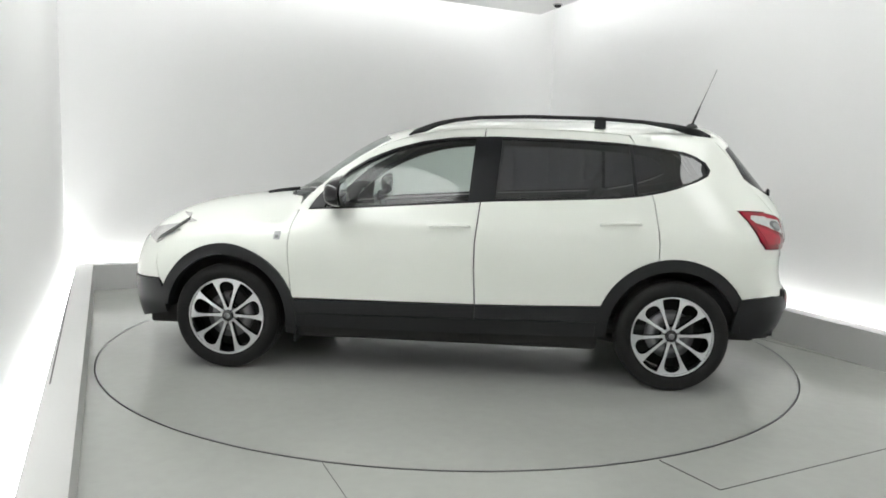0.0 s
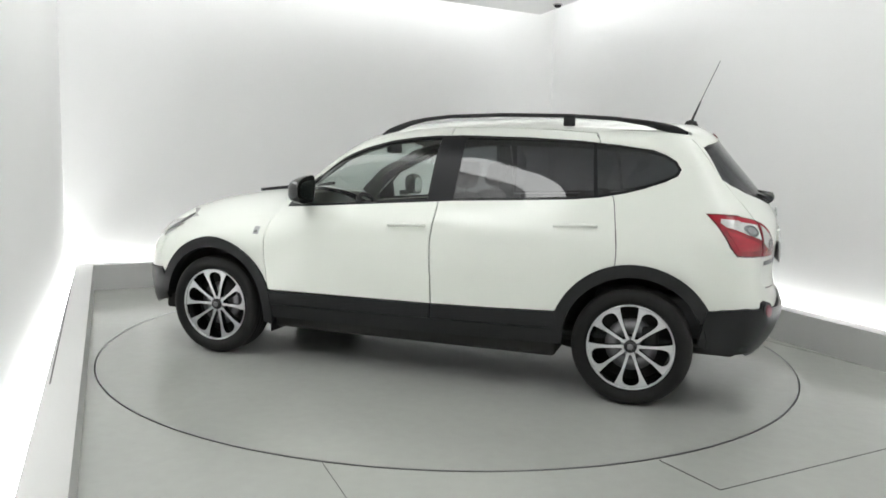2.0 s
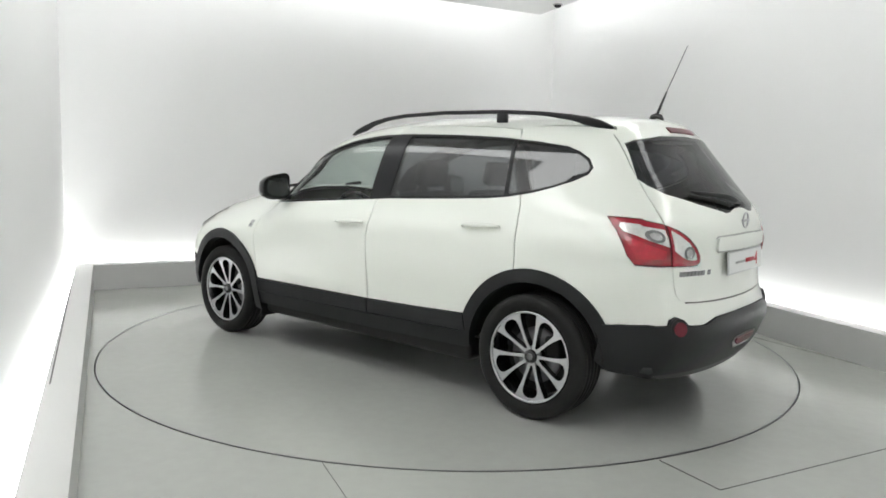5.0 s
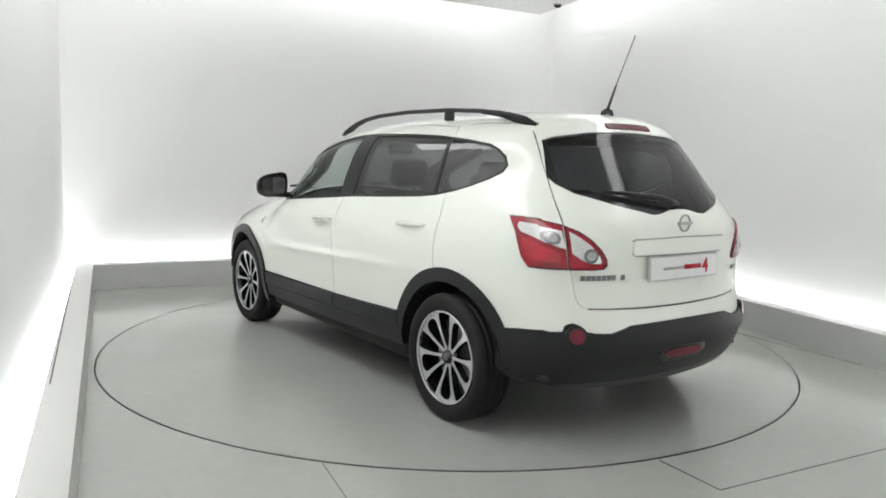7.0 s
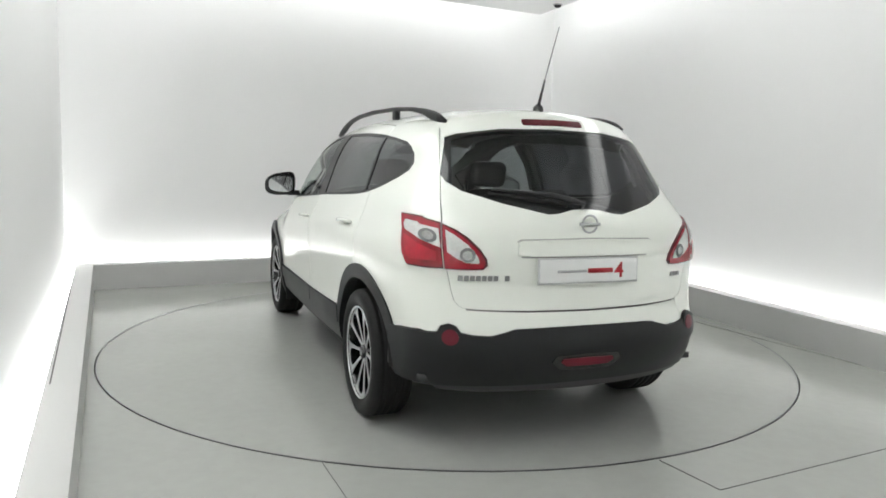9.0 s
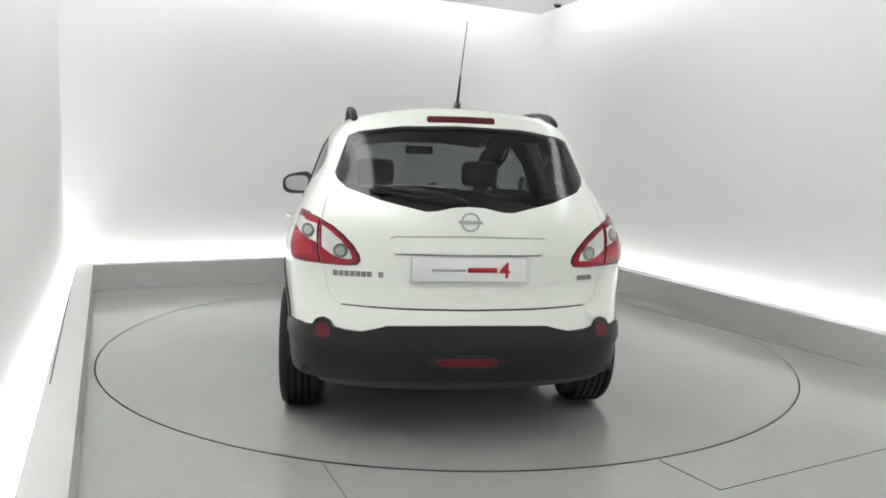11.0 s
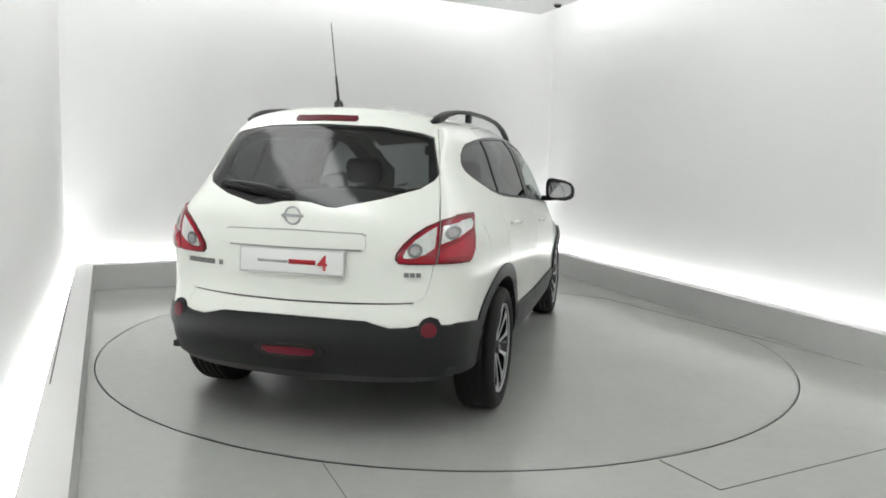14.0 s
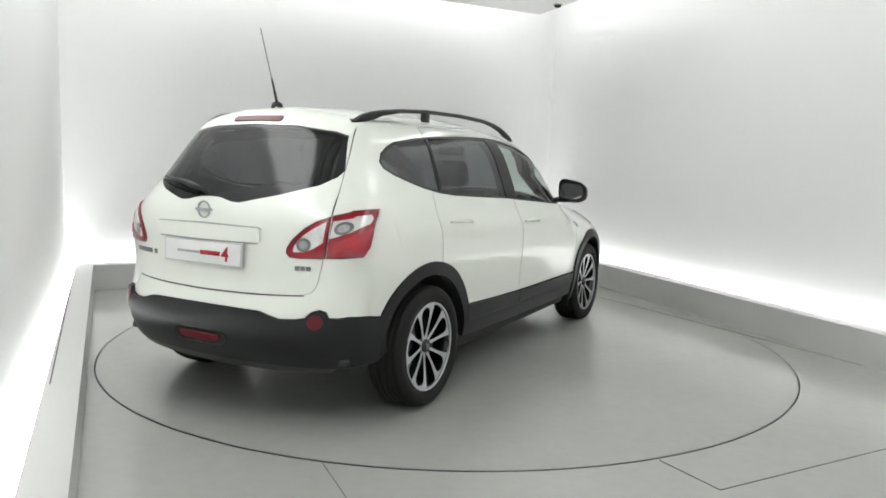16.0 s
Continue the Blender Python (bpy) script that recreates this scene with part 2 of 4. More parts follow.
tagged(finish("floor", bm, FLOOR, smooth=False), "smooth grey resin floor with fine joints", "floor", "", "structure")
tagged(finish("turntable_pit", prism(bmesh.new(), [(2.6 * math.cos(2 * math.pi * k / 64), 2.6 * math.sin(2 * math.pi * k / 64)) for k in range(64)], -0.12, -0.06), JOINT, smooth=False), "dark pit under the turntable", "pit", "", "structure")

# fine joints of the cover plates beside the turntable
for a, b in (((1.0, -2.262), (1.171, -2.558)), ((1.171, -2.558), (3.6, -1.29)), ((-0.541, -2.395), (-0.30, -2.91)), ((1.55, 1.98), (3.30, -1.12))):
    a, b = Vector(a), Vector(b)
    t = (b - a).normalized()
    nn = Vector((-t.y, t.x)) * (0.0026 if a.x > 0.9 and a.y < 0 else 0.0012)
    tagged(finish("floor_joint", prism(bmesh.new(), [tuple(a - nn), tuple(b - nn), tuple(b + nn), tuple(a + nn)], 0.0, 0.002), FINEJOINT, smooth=False), "fine dark joint between floor plates", "floor joint", "", "structure")

# a fine dark joint on top of the west kerb
a, b = Vector((-3.056, 0.287)), Vector((-1.871, -2.176))
t = (b - a).normalized()
nn = Vector((-t.y, t.x)) * 0.003
tagged(finish("kerb_joint", prism(bmesh.new(), [tuple(a - nn), tuple(b - nn), tuple(b + nn), tuple(a + nn)], KERB_HIGH, KERB_HIGH + 0.002), JOINT, smooth=False), "fine dark joint on top of the kerb", "kerb joint", "", "structure")

# turntable: a keyed thing
turntable = new("turntable")
tagged(turntable, "flush round grey turntable set in the floor", "turntable")
bm = bmesh.new()
prof = [(0.001, -0.05), (RADIUS - GAP, -0.05), (RADIUS - GAP, -0.003), (RADIUS - GAP - 0.003, 0.0), (0.001, 0.0)]
lathe(bm, prof, 192, "Z", closed=False)
bmesh.ops.remove_doubles(bm, verts=bm.verts[:], dist=0.002)
part("platform", bm, DISC, turntable, smooth=False)
# added dark ring: thickens the dark line that the gap draws round the disc
bm = bmesh.new()
lathe(bm, [(RADIUS - GAP - 0.006, 0.0005), (RADIUS - GAP - 0.006, 0.002), (RADIUS - GAP + 0.001, 0.002), (RADIUS - GAP + 0.001, -0.03)], 192, "Z", closed=False)
part("gap_line_ring", bm, STEEL, turntable, "thin dark ring that widens the dark line of the gap", smooth=False)

# small dark detector under the dropped ceiling
det = new("ceiling_detector")
det.location = (1.15, 3.02, PANEL_Z)
tagged(det, "small dark detector fixed under the white ceiling", "detector")
part("base", lathe(bmesh.new(), [(0.001, 0.0), (0.055, 0.0), (0.055, -0.012), (0.001, -0.014)], 24, "Z", False), GREYPRINT, det)
part("sensor", lathe(bmesh.new(), [(0.04, -0.012), (0.036, -0.03), (0.018, -0.04), (0.001, -0.042)], 24, "Z", False), JOINT, det)

# ---- the car's skin: one rounded solid, from which every panel takes its curve ----
OX, OY = -0.064, 0.209
from mathutils.geometry import delaunay_2d_cdt


def curve(points, soft=0.03):
    """A smooth curve near a few points: monotone pieces, then evened out over a short reach."""
    px, py = (np.array(c, float) for c in zip(*sorted(points)))
    h = np.diff(px)
    d = np.diff(py) / h
    m = np.zeros(len(px))
    m[0], m[-1] = d[0], d[-1]
    for i in range(1, len(px) - 1):
        if d[i - 1] * d[i] > 0:
            w1, w2 = 2 * h[i] + h[i - 1], h[i] + 2 * h[i - 1]
            m[i] = (w1 + w2) / (w1 / d[i - 1] + w2 / d[i])

    def f(x):
        x = np.clip(np.asarray(x, float), px[0], px[-1])
        i = np.clip(np.searchsorted(px, x) - 1, 0, len(px) - 2)
        t = (x - px[i]) / h[i]
        return (2 * t**3 - 3 * t**2 + 1) * py[i] + (t**3 - 2 * t**2 + t) * h[i] * m[i] + (3 * t**2 - 2 * t**3) * py[i + 1] + (t**3 - t**2) * h[i] * m[i + 1]

    reach = 4 * soft
    xs = np.arange(px[0] - reach, px[-1] + reach, soft / 6)
    ext = f(xs) + np.where(xs < px[0], (xs - px[0]) * m[0], 0) + np.where(xs > px[-1], (xs - px[-1]) * m[-1], 0)
    k = np.exp(-0.5 * (np.arange(-18, 19) / 6) ** 2)
    even = np.convolve(np.pad(ext, 18, mode="edge"), k / k.sum(), "valid")
    slope = np.gradient(even, xs)

    def g(x):
        """Cubic between the evened samples, so that normals stay smooth."""
        x = np.clip(np.asarray(x, float), xs[0], xs[-2])
        i = np.clip(((x - xs[0]) / (soft / 6)).astype(int), 0, len(xs) - 2)
        h2 = soft / 6
        u = (x - xs[i]) / h2
        return (2 * u**3 - 3 * u**2 + 1) * even[i] + (u**3 - 2 * u**2 + u) * h2 * slope[i] + (3 * u**2 - 2 * u**3) * even[i + 1] + (u**3 - u**2) * h2 * slope[i + 1]

    return g


SIDE = curve([(0.15, 0.80), (0.28, 0.865), (0.42, 0.895), (0.60, 0.898), (0.80, 0.912), (0.90, 0.912), (0.97, 0.898), (1.04, 0.862), (1.12, 0.832), (1.30, 0.772), (1.50, 0.688), (1.60, 0.63), (1.70, 0.54)])
TAPER = curve([(-2.4, 0.71), (-2.1, 0.825), (-1.87, 0.895), (-1.6, 0.948), (-1.3, 0.975), (-0.9, 0.992), (0.2, 1.0), (1.0, 1.0), (1.4, 0.99), (1.8, 0.945), (2.1, 0.865), (2.4, 0.76)], 0.06)
CABIN_TAPER = curve([(-2.2, 0.87), (-1.7, 0.915), (-1.3, 0.965), (-0.8, 1.0), (0.0, 1.0), (0.5, 0.995), (1.0, 0.98), (2.0, 0.96)], 0.06)
REAR = curve([(0.15, -2.02), (0.30, -2.11), (0.42, -2.185), (0.52, -2.205), (0.60, -2.20), (0.66, -2.165), (0.78, -2.155), (0.95, -2.165), (1.05, -2.166), (1.12, -2.134), (1.20, -2.072), (1.30, -1.988), (1.40, -1.902), (1.50, -1.818), (1.58, -1.762), (1.7, -1.70)], 0.04)
NOSE = curve([(0.15, 2.055), (0.25, 2.155), (0.45, 2.205), (0.65, 2.215), (0.80, 2.190), (0.92, 2.105), (1.00, 1.985), (1.30, 1.555), (1.70, 1.255)])
TOP = curve([(-2.4, 1.45), (-1.85, 1.585), (-1.6, 1.622), (-1.2, 1.645), (-0.8, 1.650), (-0.3, 1.642), (0.1, 1.612), (0.35, 1.568), (0.5, 1.525), (0.66, 1.45), (0.86, 1.31), (1.06, 1.175), (1.13, 1.135), (1.22, 1.118), (1.5, 1.085), (1.8, 1.03), (2.05, 0.95), (2.2, 0.84), (2.4, 0.6)], 0.06)


def smax(a, b, k):
    h = np.maximum(k - np.abs(a - b), 0) / k
    return np.maximum(a, b) + h * h * k / 4


def step(x):
    x = np.clip(x, 0, 1)
    return x * x * (3 - 2 * x)


def solid(x, y, z):
    ay = np.abs(y)
    w = SIDE(z) * TAPER(x) * (1 - (1 - CABIN_TAPER(x)) * step((z - 1.05) / 0.3))
    side = ay - w
    rear = (REAR(z) + (0.17 + 0.05 * step((z - 0.90) / 0.40)) * ay**2 + (0.24 + 0.38 * step((z - 0.90) / 0.40)) * ay**4 - x) * 0.93
    front = x - (NOSE(z) - 0.16 * ay**2 - 0.32 * ay**4)
    top = (z - (TOP(x + 0.30 * ay**2 * step((x - 0.2) / 0.5)) - 0.20 * ay**2 - 0.15 * ay**4)) * 0.85
    return smax(smax(smax(side, top, 0.10), rear, 0.09), front, 0.16)


def gradient(p):
    x, y, z = p.T
    e = 0.004
    g = np.stack([solid(x + e, y, z) - solid(x - e, y, z), solid(x, y + e, z) - solid(x, y - e, z), solid(x, y, z + e) - solid(x, y, z - e)], 1)
    return g / np.linalg.norm(g, axis=1, keepdims=True)


def cast(o, d, reach):
    lo, hi = np.zeros(len(o)), np.full(len(o), reach)
    for _ in range(36):
        mid = (lo + hi) / 2
        q = o + d * mid[:, None]
        inside = solid(*q.T) < 0
        lo, hi = np.where(inside, mid, lo), np.where(inside, hi, mid)
    return o + d * lo[:, None]


AXIS = 0.9


def from_side(a):
    a = np.atleast_2d(np.asarray(a, float))
    z = np.zeros(len(a))
    return cast(np.stack([a[:, 0], z, a[:, 1]], 1), np.tile((0.0, 1.0, 0.0), (len(a), 1)), 1.4)


def from_rear(a):
    a = np.atleast_2d(np.asarray(a, float))
    return cast(np.stack([np.full(len(a), -1.0), a[:, 0], a[:, 1]], 1), np.tile((-1.0, 0.0, 0.0), (len(a), 1)), 1.6)


def from_front(a):
    a = np.atleast_2d(np.asarray(a, float))
    return cast(np.stack([np.full(len(a), 0.8), a[:, 0], a[:, 1]], 1), np.tile((1.0, 0.0, 0.0), (len(a), 1)), 1.8)


def from_top(a):
    a = np.atleast_2d(np.asarray(a, float))
    return cast(np.stack([a[:, 0], a[:, 1], np.full(len(a), 0.6)], 1), np.tile((0.0, 0.0, 1.0), (len(a), 1)), 1.6)


def round_rear(a):
    """Round the rear corner: (angle from the rear, in radians times AXIS; height)."""
    a = np.atleast_2d(np.asarray(a, float))
    t, z = a[:, 0] / AXIS, np.zeros(len(a))
    return cast(np.stack([z - 1.0, z, a[:, 1]], 1), np.stack([-np.cos(t), np.sin(t), z], 1), 1.8)


def round_front(a):
    a = np.atleast_2d(np.asarray(a, float))
    t, z = a[:, 0] / AXIS, np.zeros(len(a))
    return cast(np.stack([z + 1.1, z, a[:, 1]], 1), np.stack([np.cos(t), np.sin(t), z], 1), 1.8)


def wrap_rear(points):
    """Plan angles for marks given as ('s', x, z) on the flank or ('r', y, z) on the tail."""
    out = []
    for k, a, z in points:
        q = (from_side if k == "s" else from_rear)([(a, z)])[0]
        out.append((math.atan2(q[1], -(q[0] + 1.0)) * AXIS, z))
    return out


def wrap_front(points):
    out = []
    for k, a, z in points:
        q = (from_side if k == "s" else from_front)([(a, z)])[0]
        out.append((math.atan2(q[1], q[0] - 1.1) * AXIS, z))
    return out


def inside(p, poly):
    x, y = p[:, 0], p[:, 1]
    c = np.zeros(len(p), bool)
    q = np.asarray(poly)
    for (x0, y0), (x1, y1) in zip(q, np.roll(q, -1, 0)):
        hit = (y0 > y) != (y1 > y)
        c ^= hit & (x < (x1 - x0) * (y - y0) / (y1 - y0 + 1e-12) + x0)
    return c


def refine(poly, spacing):
    out = []
    for a, b in zip(poly, [*poly[1:], poly[0]]):
        n = max(1, math.ceil(math.dist(a, b) / spacing))
        out += [(a[0] + (b[0] - a[0]) * k / n, a[1] + (b[1] - a[1]) * k / n) for k in range(n)]
    return out


def edge_gap(p, poly):
    q = np.asarray(poly)
    best = np.full(len(p), 1e9)
    for a, b in zip(q, np.roll(q, -1, 0)):
        e = b - a
        t = np.clip(((p - a) @ e) / (e @ e + 1e-12), 0, 1)
        best = np.minimum(best, np.linalg.norm(p - a - t[:, None] * e, axis=1))
    return best


def flat_mesh(outer, holes, grid):
    """Triangles that fill an outline, less its holes."""
    loops = [refine(l, grid) for l in (outer, *holes)]
    vs, es = [], []
    for l in loops:
        b = len(vs)
        vs += l
        es += [(b + i, b + (i + 1) % len(l)) for i in range(len(l))]
    o = np.asarray(outer)
    gx, gy = np.meshgrid(np.arange(o[:, 0].min(), o[:, 0].max(), grid), np.arange(o[:, 1].min(), o[:, 1].max(), grid * 0.87))
    gx[1::2] += grid / 2
    g = np.stack([gx.ravel(), gy.ravel()], 1)
    if len(g):
        ok = inside(g, outer)
        for l in loops:
            ok &= edge_gap(g, l) > 0.4 * grid
        vs += [tuple(p) for p in g[ok]]
    v2, _, f2, *_ = delaunay_2d_cdt([Vector(v) for v in vs], es, [], 0, 1e-5)
    v2 = np.array([tuple(v) for v in v2])
    f2 = np.array([tuple(f) for f in f2 if len(f) == 3])
    c = v2[f2].mean(1)
    keep = inside(c, outer)
    for h in holes:
        keep &= ~inside(c, h)
    f2 = f2[keep]
    q = v2[f2]
    e1, e2 = q[:, 1] - q[:, 0], q[:, 2] - q[:, 0]
    turn = e1[:, 0] * e2[:, 1] - e1[:, 1] * e2[:, 0]
    f2 = np.where((turn > 0)[:, None], f2, f2[:, ::-1])
    used = np.unique(f2)
    back = np.zeros(len(v2), int)
    back[used] = np.arange(len(used))
    return v2[used], back[f2]


def sheet(name, p, nrm, faces, depth, material, parent, label, mirrored):
    """A sheet with turned-in edges; mirrored puts it on the car's other side."""
    p, nrm, faces = p.copy(), nrm.copy(), [tuple(f) for f in faces]
    a, b, c = (p[[f[i] for f in faces]] for i in range(3))
    way = (np.cross(b - a, c - a) * nrm[[f[0] for f in faces]]).sum()
    faces = faces if way > 0 else [f[::-1] for f in faces]
    if mirrored:
        p[:, 1] *= -1
        nrm[:, 1] *= -1
        faces = [f[::-1] for f in faces]
    count = {}
    for f in faces:
        for i in range(3):
            count[(f[i], f[(i + 1) % 3])] = 1
    rim = [(i, j) for i, j in count if (j, i) not in count]
    n = len(p)
    ids = sorted({i for e in rim for i in e})
    low = {v: n + k for k, v in enumerate(ids)}
    allp = np.concatenate([p, p[ids] - nrm[ids] * depth])
    allf = faces + [(j, i, low[i], low[j]) for i, j in rim]
    me = bpy.data.meshes.new(name)
    me.from_pydata(allp.tolist(), [], allf)
    me.update()
    normals = []
    for poly in me.polygons:
        poly.use_smooth = True
        front = poly.index < len(faces)
        for v in poly.vertices:
            normals.append(tuple(nrm[v]) if front else tuple(poly.normal))
    me.normals_split_custom_set(normals)
    me.materials.append(material)
    ob = new(name, me)
    place(ob, parent)
    if label:
        ob["label"] = label
    return ob


def place(ob, parent):
    ob.parent = parent
    if parent == car:
        ob.location = (OX, OY, 0)


def bit(name, bm, material, parent, label="", smooth=True):
    ob = finish(name, bm, material, None, label, smooth)
    place(ob, parent)
    return ob


def panel(name, outer, how, material, parents, holes=(), offset=0.0, depth=0.018, grid=0.035, label="", bulge=None):
    """One skin panel. parents: one (middle of the car) or two (left and right twins)."""
    v, f = flat_mesh(outer, holes, grid)
    p = how(v)
    nrm = gradient(p)
    off = np.full(len(p), offset)
    if bulge:
        off = off + bulge(v)
    p = p + nrm * off[:, None]
    pairs = parents if isinstance(parents, (list, tuple)) else [parents]
    return [sheet(name, p, nrm, f, depth, material, pa, label, k == 1) for k, pa in enumerate(pairs)]


def arc(cx, cz, r, a0, a1, n=20):
    return [(cx + r * math.cos(radians(a0 + (a1 - a0) * k / n)), cz + r * math.sin(radians(a0 + (a1 - a0) * k / n))) for k in range(n + 1)]


def twin(points):
    """An outline given for one half, from the middle out and back to it, closed over the other half."""
    return list(points) + [(-a, b) for a, b in reversed(points) if abs(a) > 1e-6]


car = new("car")
tagged(car, "white family crossover car with black cladding on a turntable", "car")
BOTH = [car, car]
WF, WR, HUB = 1.382, -1.382, 0.335
ARCH = 0.460

# outlines on the flank, (forward, up)
GLASS_LINE = [(0.895, 1.022), (0.55, 1.048), (0.20, 1.075), (-0.14, 1.100), (-0.29, 1.112), (-0.70, 1.132), (-1.02, 1.150), (-1.165, 1.166), (-1.30, 1.193), (-1.40, 1.222), (-1.51, 1.262), (-1.578, 1.298), (-1.595, 1.335), (-1.565, 1.382), (-1.505, 1.418), (-1.433, 1.444), (-1.25, 1.469), (-1.03, 1.490), (-0.70, 1.506), (-0.30, 1.513), (-0.10, 1.507), (0.0, 1.499), (0.171, 1.474), (0.346, 1.425), (0.522, 1.354), (0.70, 1.251), (0.80, 1.165), (0.86, 1.09)]
FRAME_TOP = [(-1.10, 1.535), (-0.85, 1.552), (-0.5, 1.562), (-0.215, 1.562), (0.0, 1.548), (0.2, 1.515), (0.386, 1.46), (0.55, 1.385), (0.75, 1.262), (0.88, 1.155), (0.945, 1.07)]
FRONT_SEAM = [(0.955, 1.03), (0.975, 0.93), (0.978, 0.82), (0.968, 0.64), (0.955, 0.48)]
MID_SEAM = [(-0.189, 0.487), (-0.178, 0.70), (-0.178, 0.862), (-0.205, 1.12), (-0.215, 1.562)]
G = 0.004


def shifted(points, dx, dz=0.0):
    return [(x + dx, z + dz) for x, z in points]


arch_f = arc(WF, HUB + 0.002, ARCH - 0.006, 155, 22, 28)
rear_arch_door = arc(WR, HUB + 0.008, ARCH + 0.003, 76, 22, 12)

front_door = FRONT_SEAM + shifted(MID_SEAM, G) + FRAME_TOP[4:]
doors_f = panel("front_door", front_door, from_side, PAINT, BOTH, [GLASS_LINE], label="white front door")
rear_door = shifted(MID_SEAM, -G)[::-1] + [(-0.55, 0.495), (-0.945, 0.508)] + rear_arch_door[::-1] + [(-1.272, 0.80), (-1.275, 0.87), (-1.262, 1.0), (-1.244, 1.13), (-1.20, 1.30), (-1.125, 1.50)] + FRAME_TOP[:4]
doors_r = panel("rear_door", rear_door, from_side, PAINT, BOTH, [GLASS_LINE], label="white rear door")

# front wing, from the door seam to the lamp and the bumper
wing = shifted(FRONT_SEAM[:-1], 1.5 * G) + [(0.965, 0.52)] + arch_f + [(1.80, 0.50), (1.84, 0.56), (1.86, 0.66), (1.80, 0.80), (1.70, 0.905), (1.62, 0.995), (1.45, 1.050), (1.25, 1.086), (1.10, 1.098), (0.985, 1.095)]
panel("front_wing", wing, from_side, PAINT, BOTH, label="white front wing")

# quarter panel round the rear corner up to the tailgate
arch_r = [("s", x, z) for x, z in arc(WR, HUB + 0.008, ARCH, 78, 151, 14)]
TAILGATE_EDGE = [(0.572, 0.690), (0.605, 0.702), (0.624, 0.725), (0.634, 0.76), (0.647, 0.82), (0.664, 0.90), (0.668, 1.06), (0.642, 1.18), (0.617, 1.265), (0.597, 1.36), (0.573, 1.45), (0.552, 1.51)]
quarter = wrap_rear([("s", -1.267, 1.0), ("s", -1.280, 0.87), ("s", -1.277, 0.79)] + arch_r + [("s", -1.85, 0.578), ("s", -1.98, 0.590), ("r", 0.74, 0.585), ("r", 0.702, 0.588), ("r", 0.69, 0.615), ("r", 0.655, 0.627), ("r", 0.626, 0.617), ("r", 0.608, 0.60), ("r", 0.588, 0.64), ("r", 0.575, 0.683)] + [("r", y + 0.0025, z) for y, z in TAILGATE_EDGE] + [("s", -1.70, 1.525), ("s", -1.5, 1.548), ("s", -1.3, 1.553), ("s", -1.108, 1.545), ("s", -1.130, 1.50), ("s", -1.205, 1.30), ("s", -1.249, 1.13)])
panel("quarter_panel", quarter, round_rear, PAINT, BOTH, [wrap_rear([("s", x, z) for x, z in GLASS_LINE[8:17]] + [("s", -1.03, 1.49), ("s", -1.02, 1.15), ("s", -1.165, 1.166)])], label="white rear quarter panel", grid=0.022)

# roof and bonnet
roof_l = [tuple(q[:2]) for q in from_side(FRAME_TOP[:8][::-1])]
roof_l += [tuple(q[:2]) for q in from_side([(-1.3, 1.559), (-1.5, 1.554), (-1.66, 1.538)])]
roof_half = [(0.50, 0.0), (0.465, 0.3), (0.40, roof_l[0][1] - 0.05)] + [(x, y - 0.006) for x, y in roof_l] + [(-1.70, 0.5), (-1.735, 0.25), (-1.745, 0.0)]
panel("roof", roof_half + [(x, -y) for x, y in reversed(roof_half) if y > 0], from_top, PAINT, car, label="white roof")
bon_half = [(1.17, 0.0), (1.13, 0.3), (1.02, 0.62), (1.06, 0.76), (1.45, 0.78), (1.75, 0.715), (1.95, 0.60), (2.06, 0.3), (2.09, 0.0)]
panel("bonnet", bon_half + [(x, -y) for x, y in reversed(bon_half) if y > 0], from_top, PAINT, car, label="white bonnet")
ws_half = [(0.515, 0.0), (0.48, 0.3), (0.425, 0.52), (0.62, 0.60), (0.85, 0.675), (0.985, 0.70), (1.10, 0.3), (1.14, 0.0)]
panel("windscreen", ws_half + [(x, -y) for x, y in reversed(ws_half) if y > 0], from_top, CLEARGLASS, car, offset=-0.004, depth=0.004, label="clear windscreen")
pil = [(0.40, 0.535), (0.62, 0.61), (0.85, 0.684), (1.0, 0.71)]
pil_out = [tuple(q[:2]) for q in from_side([(0.93, 1.10), (0.75, 1.272), (0.55, 1.395), (0.40, 1.465)])]
panel("windscreen_pillar", pil + [(x, y - 0.004) for x, y in pil_out], from_top, PAINT, BOTH, label="white windscreen pillar", grid=0.02)
panel("scuttle", [(1.15, 0.0), (1.11, 0.3), (0.99, 0.69), (1.03, 0.72), (1.14, 0.3), (1.175, 0.0), (1.14, -0.3), (1.03, -0.72), (0.99, -0.69), (1.11, -0.3)], from_top, PLASTIC, car, offset=-0.012, label="black scuttle")

# tailgate with its window
BACK_GLASS = [(0.0, 1.521), (0.30, 1.512), (0.50, 1.484), (0.553, 1.465), (0.583, 1.38), (0.614, 1.285), (0.603, 1.252), (0.555, 1.212), (0.40, 1.162), (0.27, 1.133), (0.20, 1.117), (0.15, 1.120), (0.07, 1.138), (0.0, 1.142)]
gate = [(0.0, 0.678), (0.30, 0.681), (0.50, 0.686)] + TAILGATE_EDGE + [(0.50, 1.552), (0.25, 1.583), (0.0, 1.592)]

tailgate = panel("tailgate", twin(gate), from_rear, PAINT, car, [twin(BACK_GLASS)], label="white tailgate", grid=0.022)[0]
panel("rear_window", twin(BACK_GLASS), from_rear, BACKGLASS, tailgate, offset=-0.004, depth=0.004, label="dark tinted rear window")

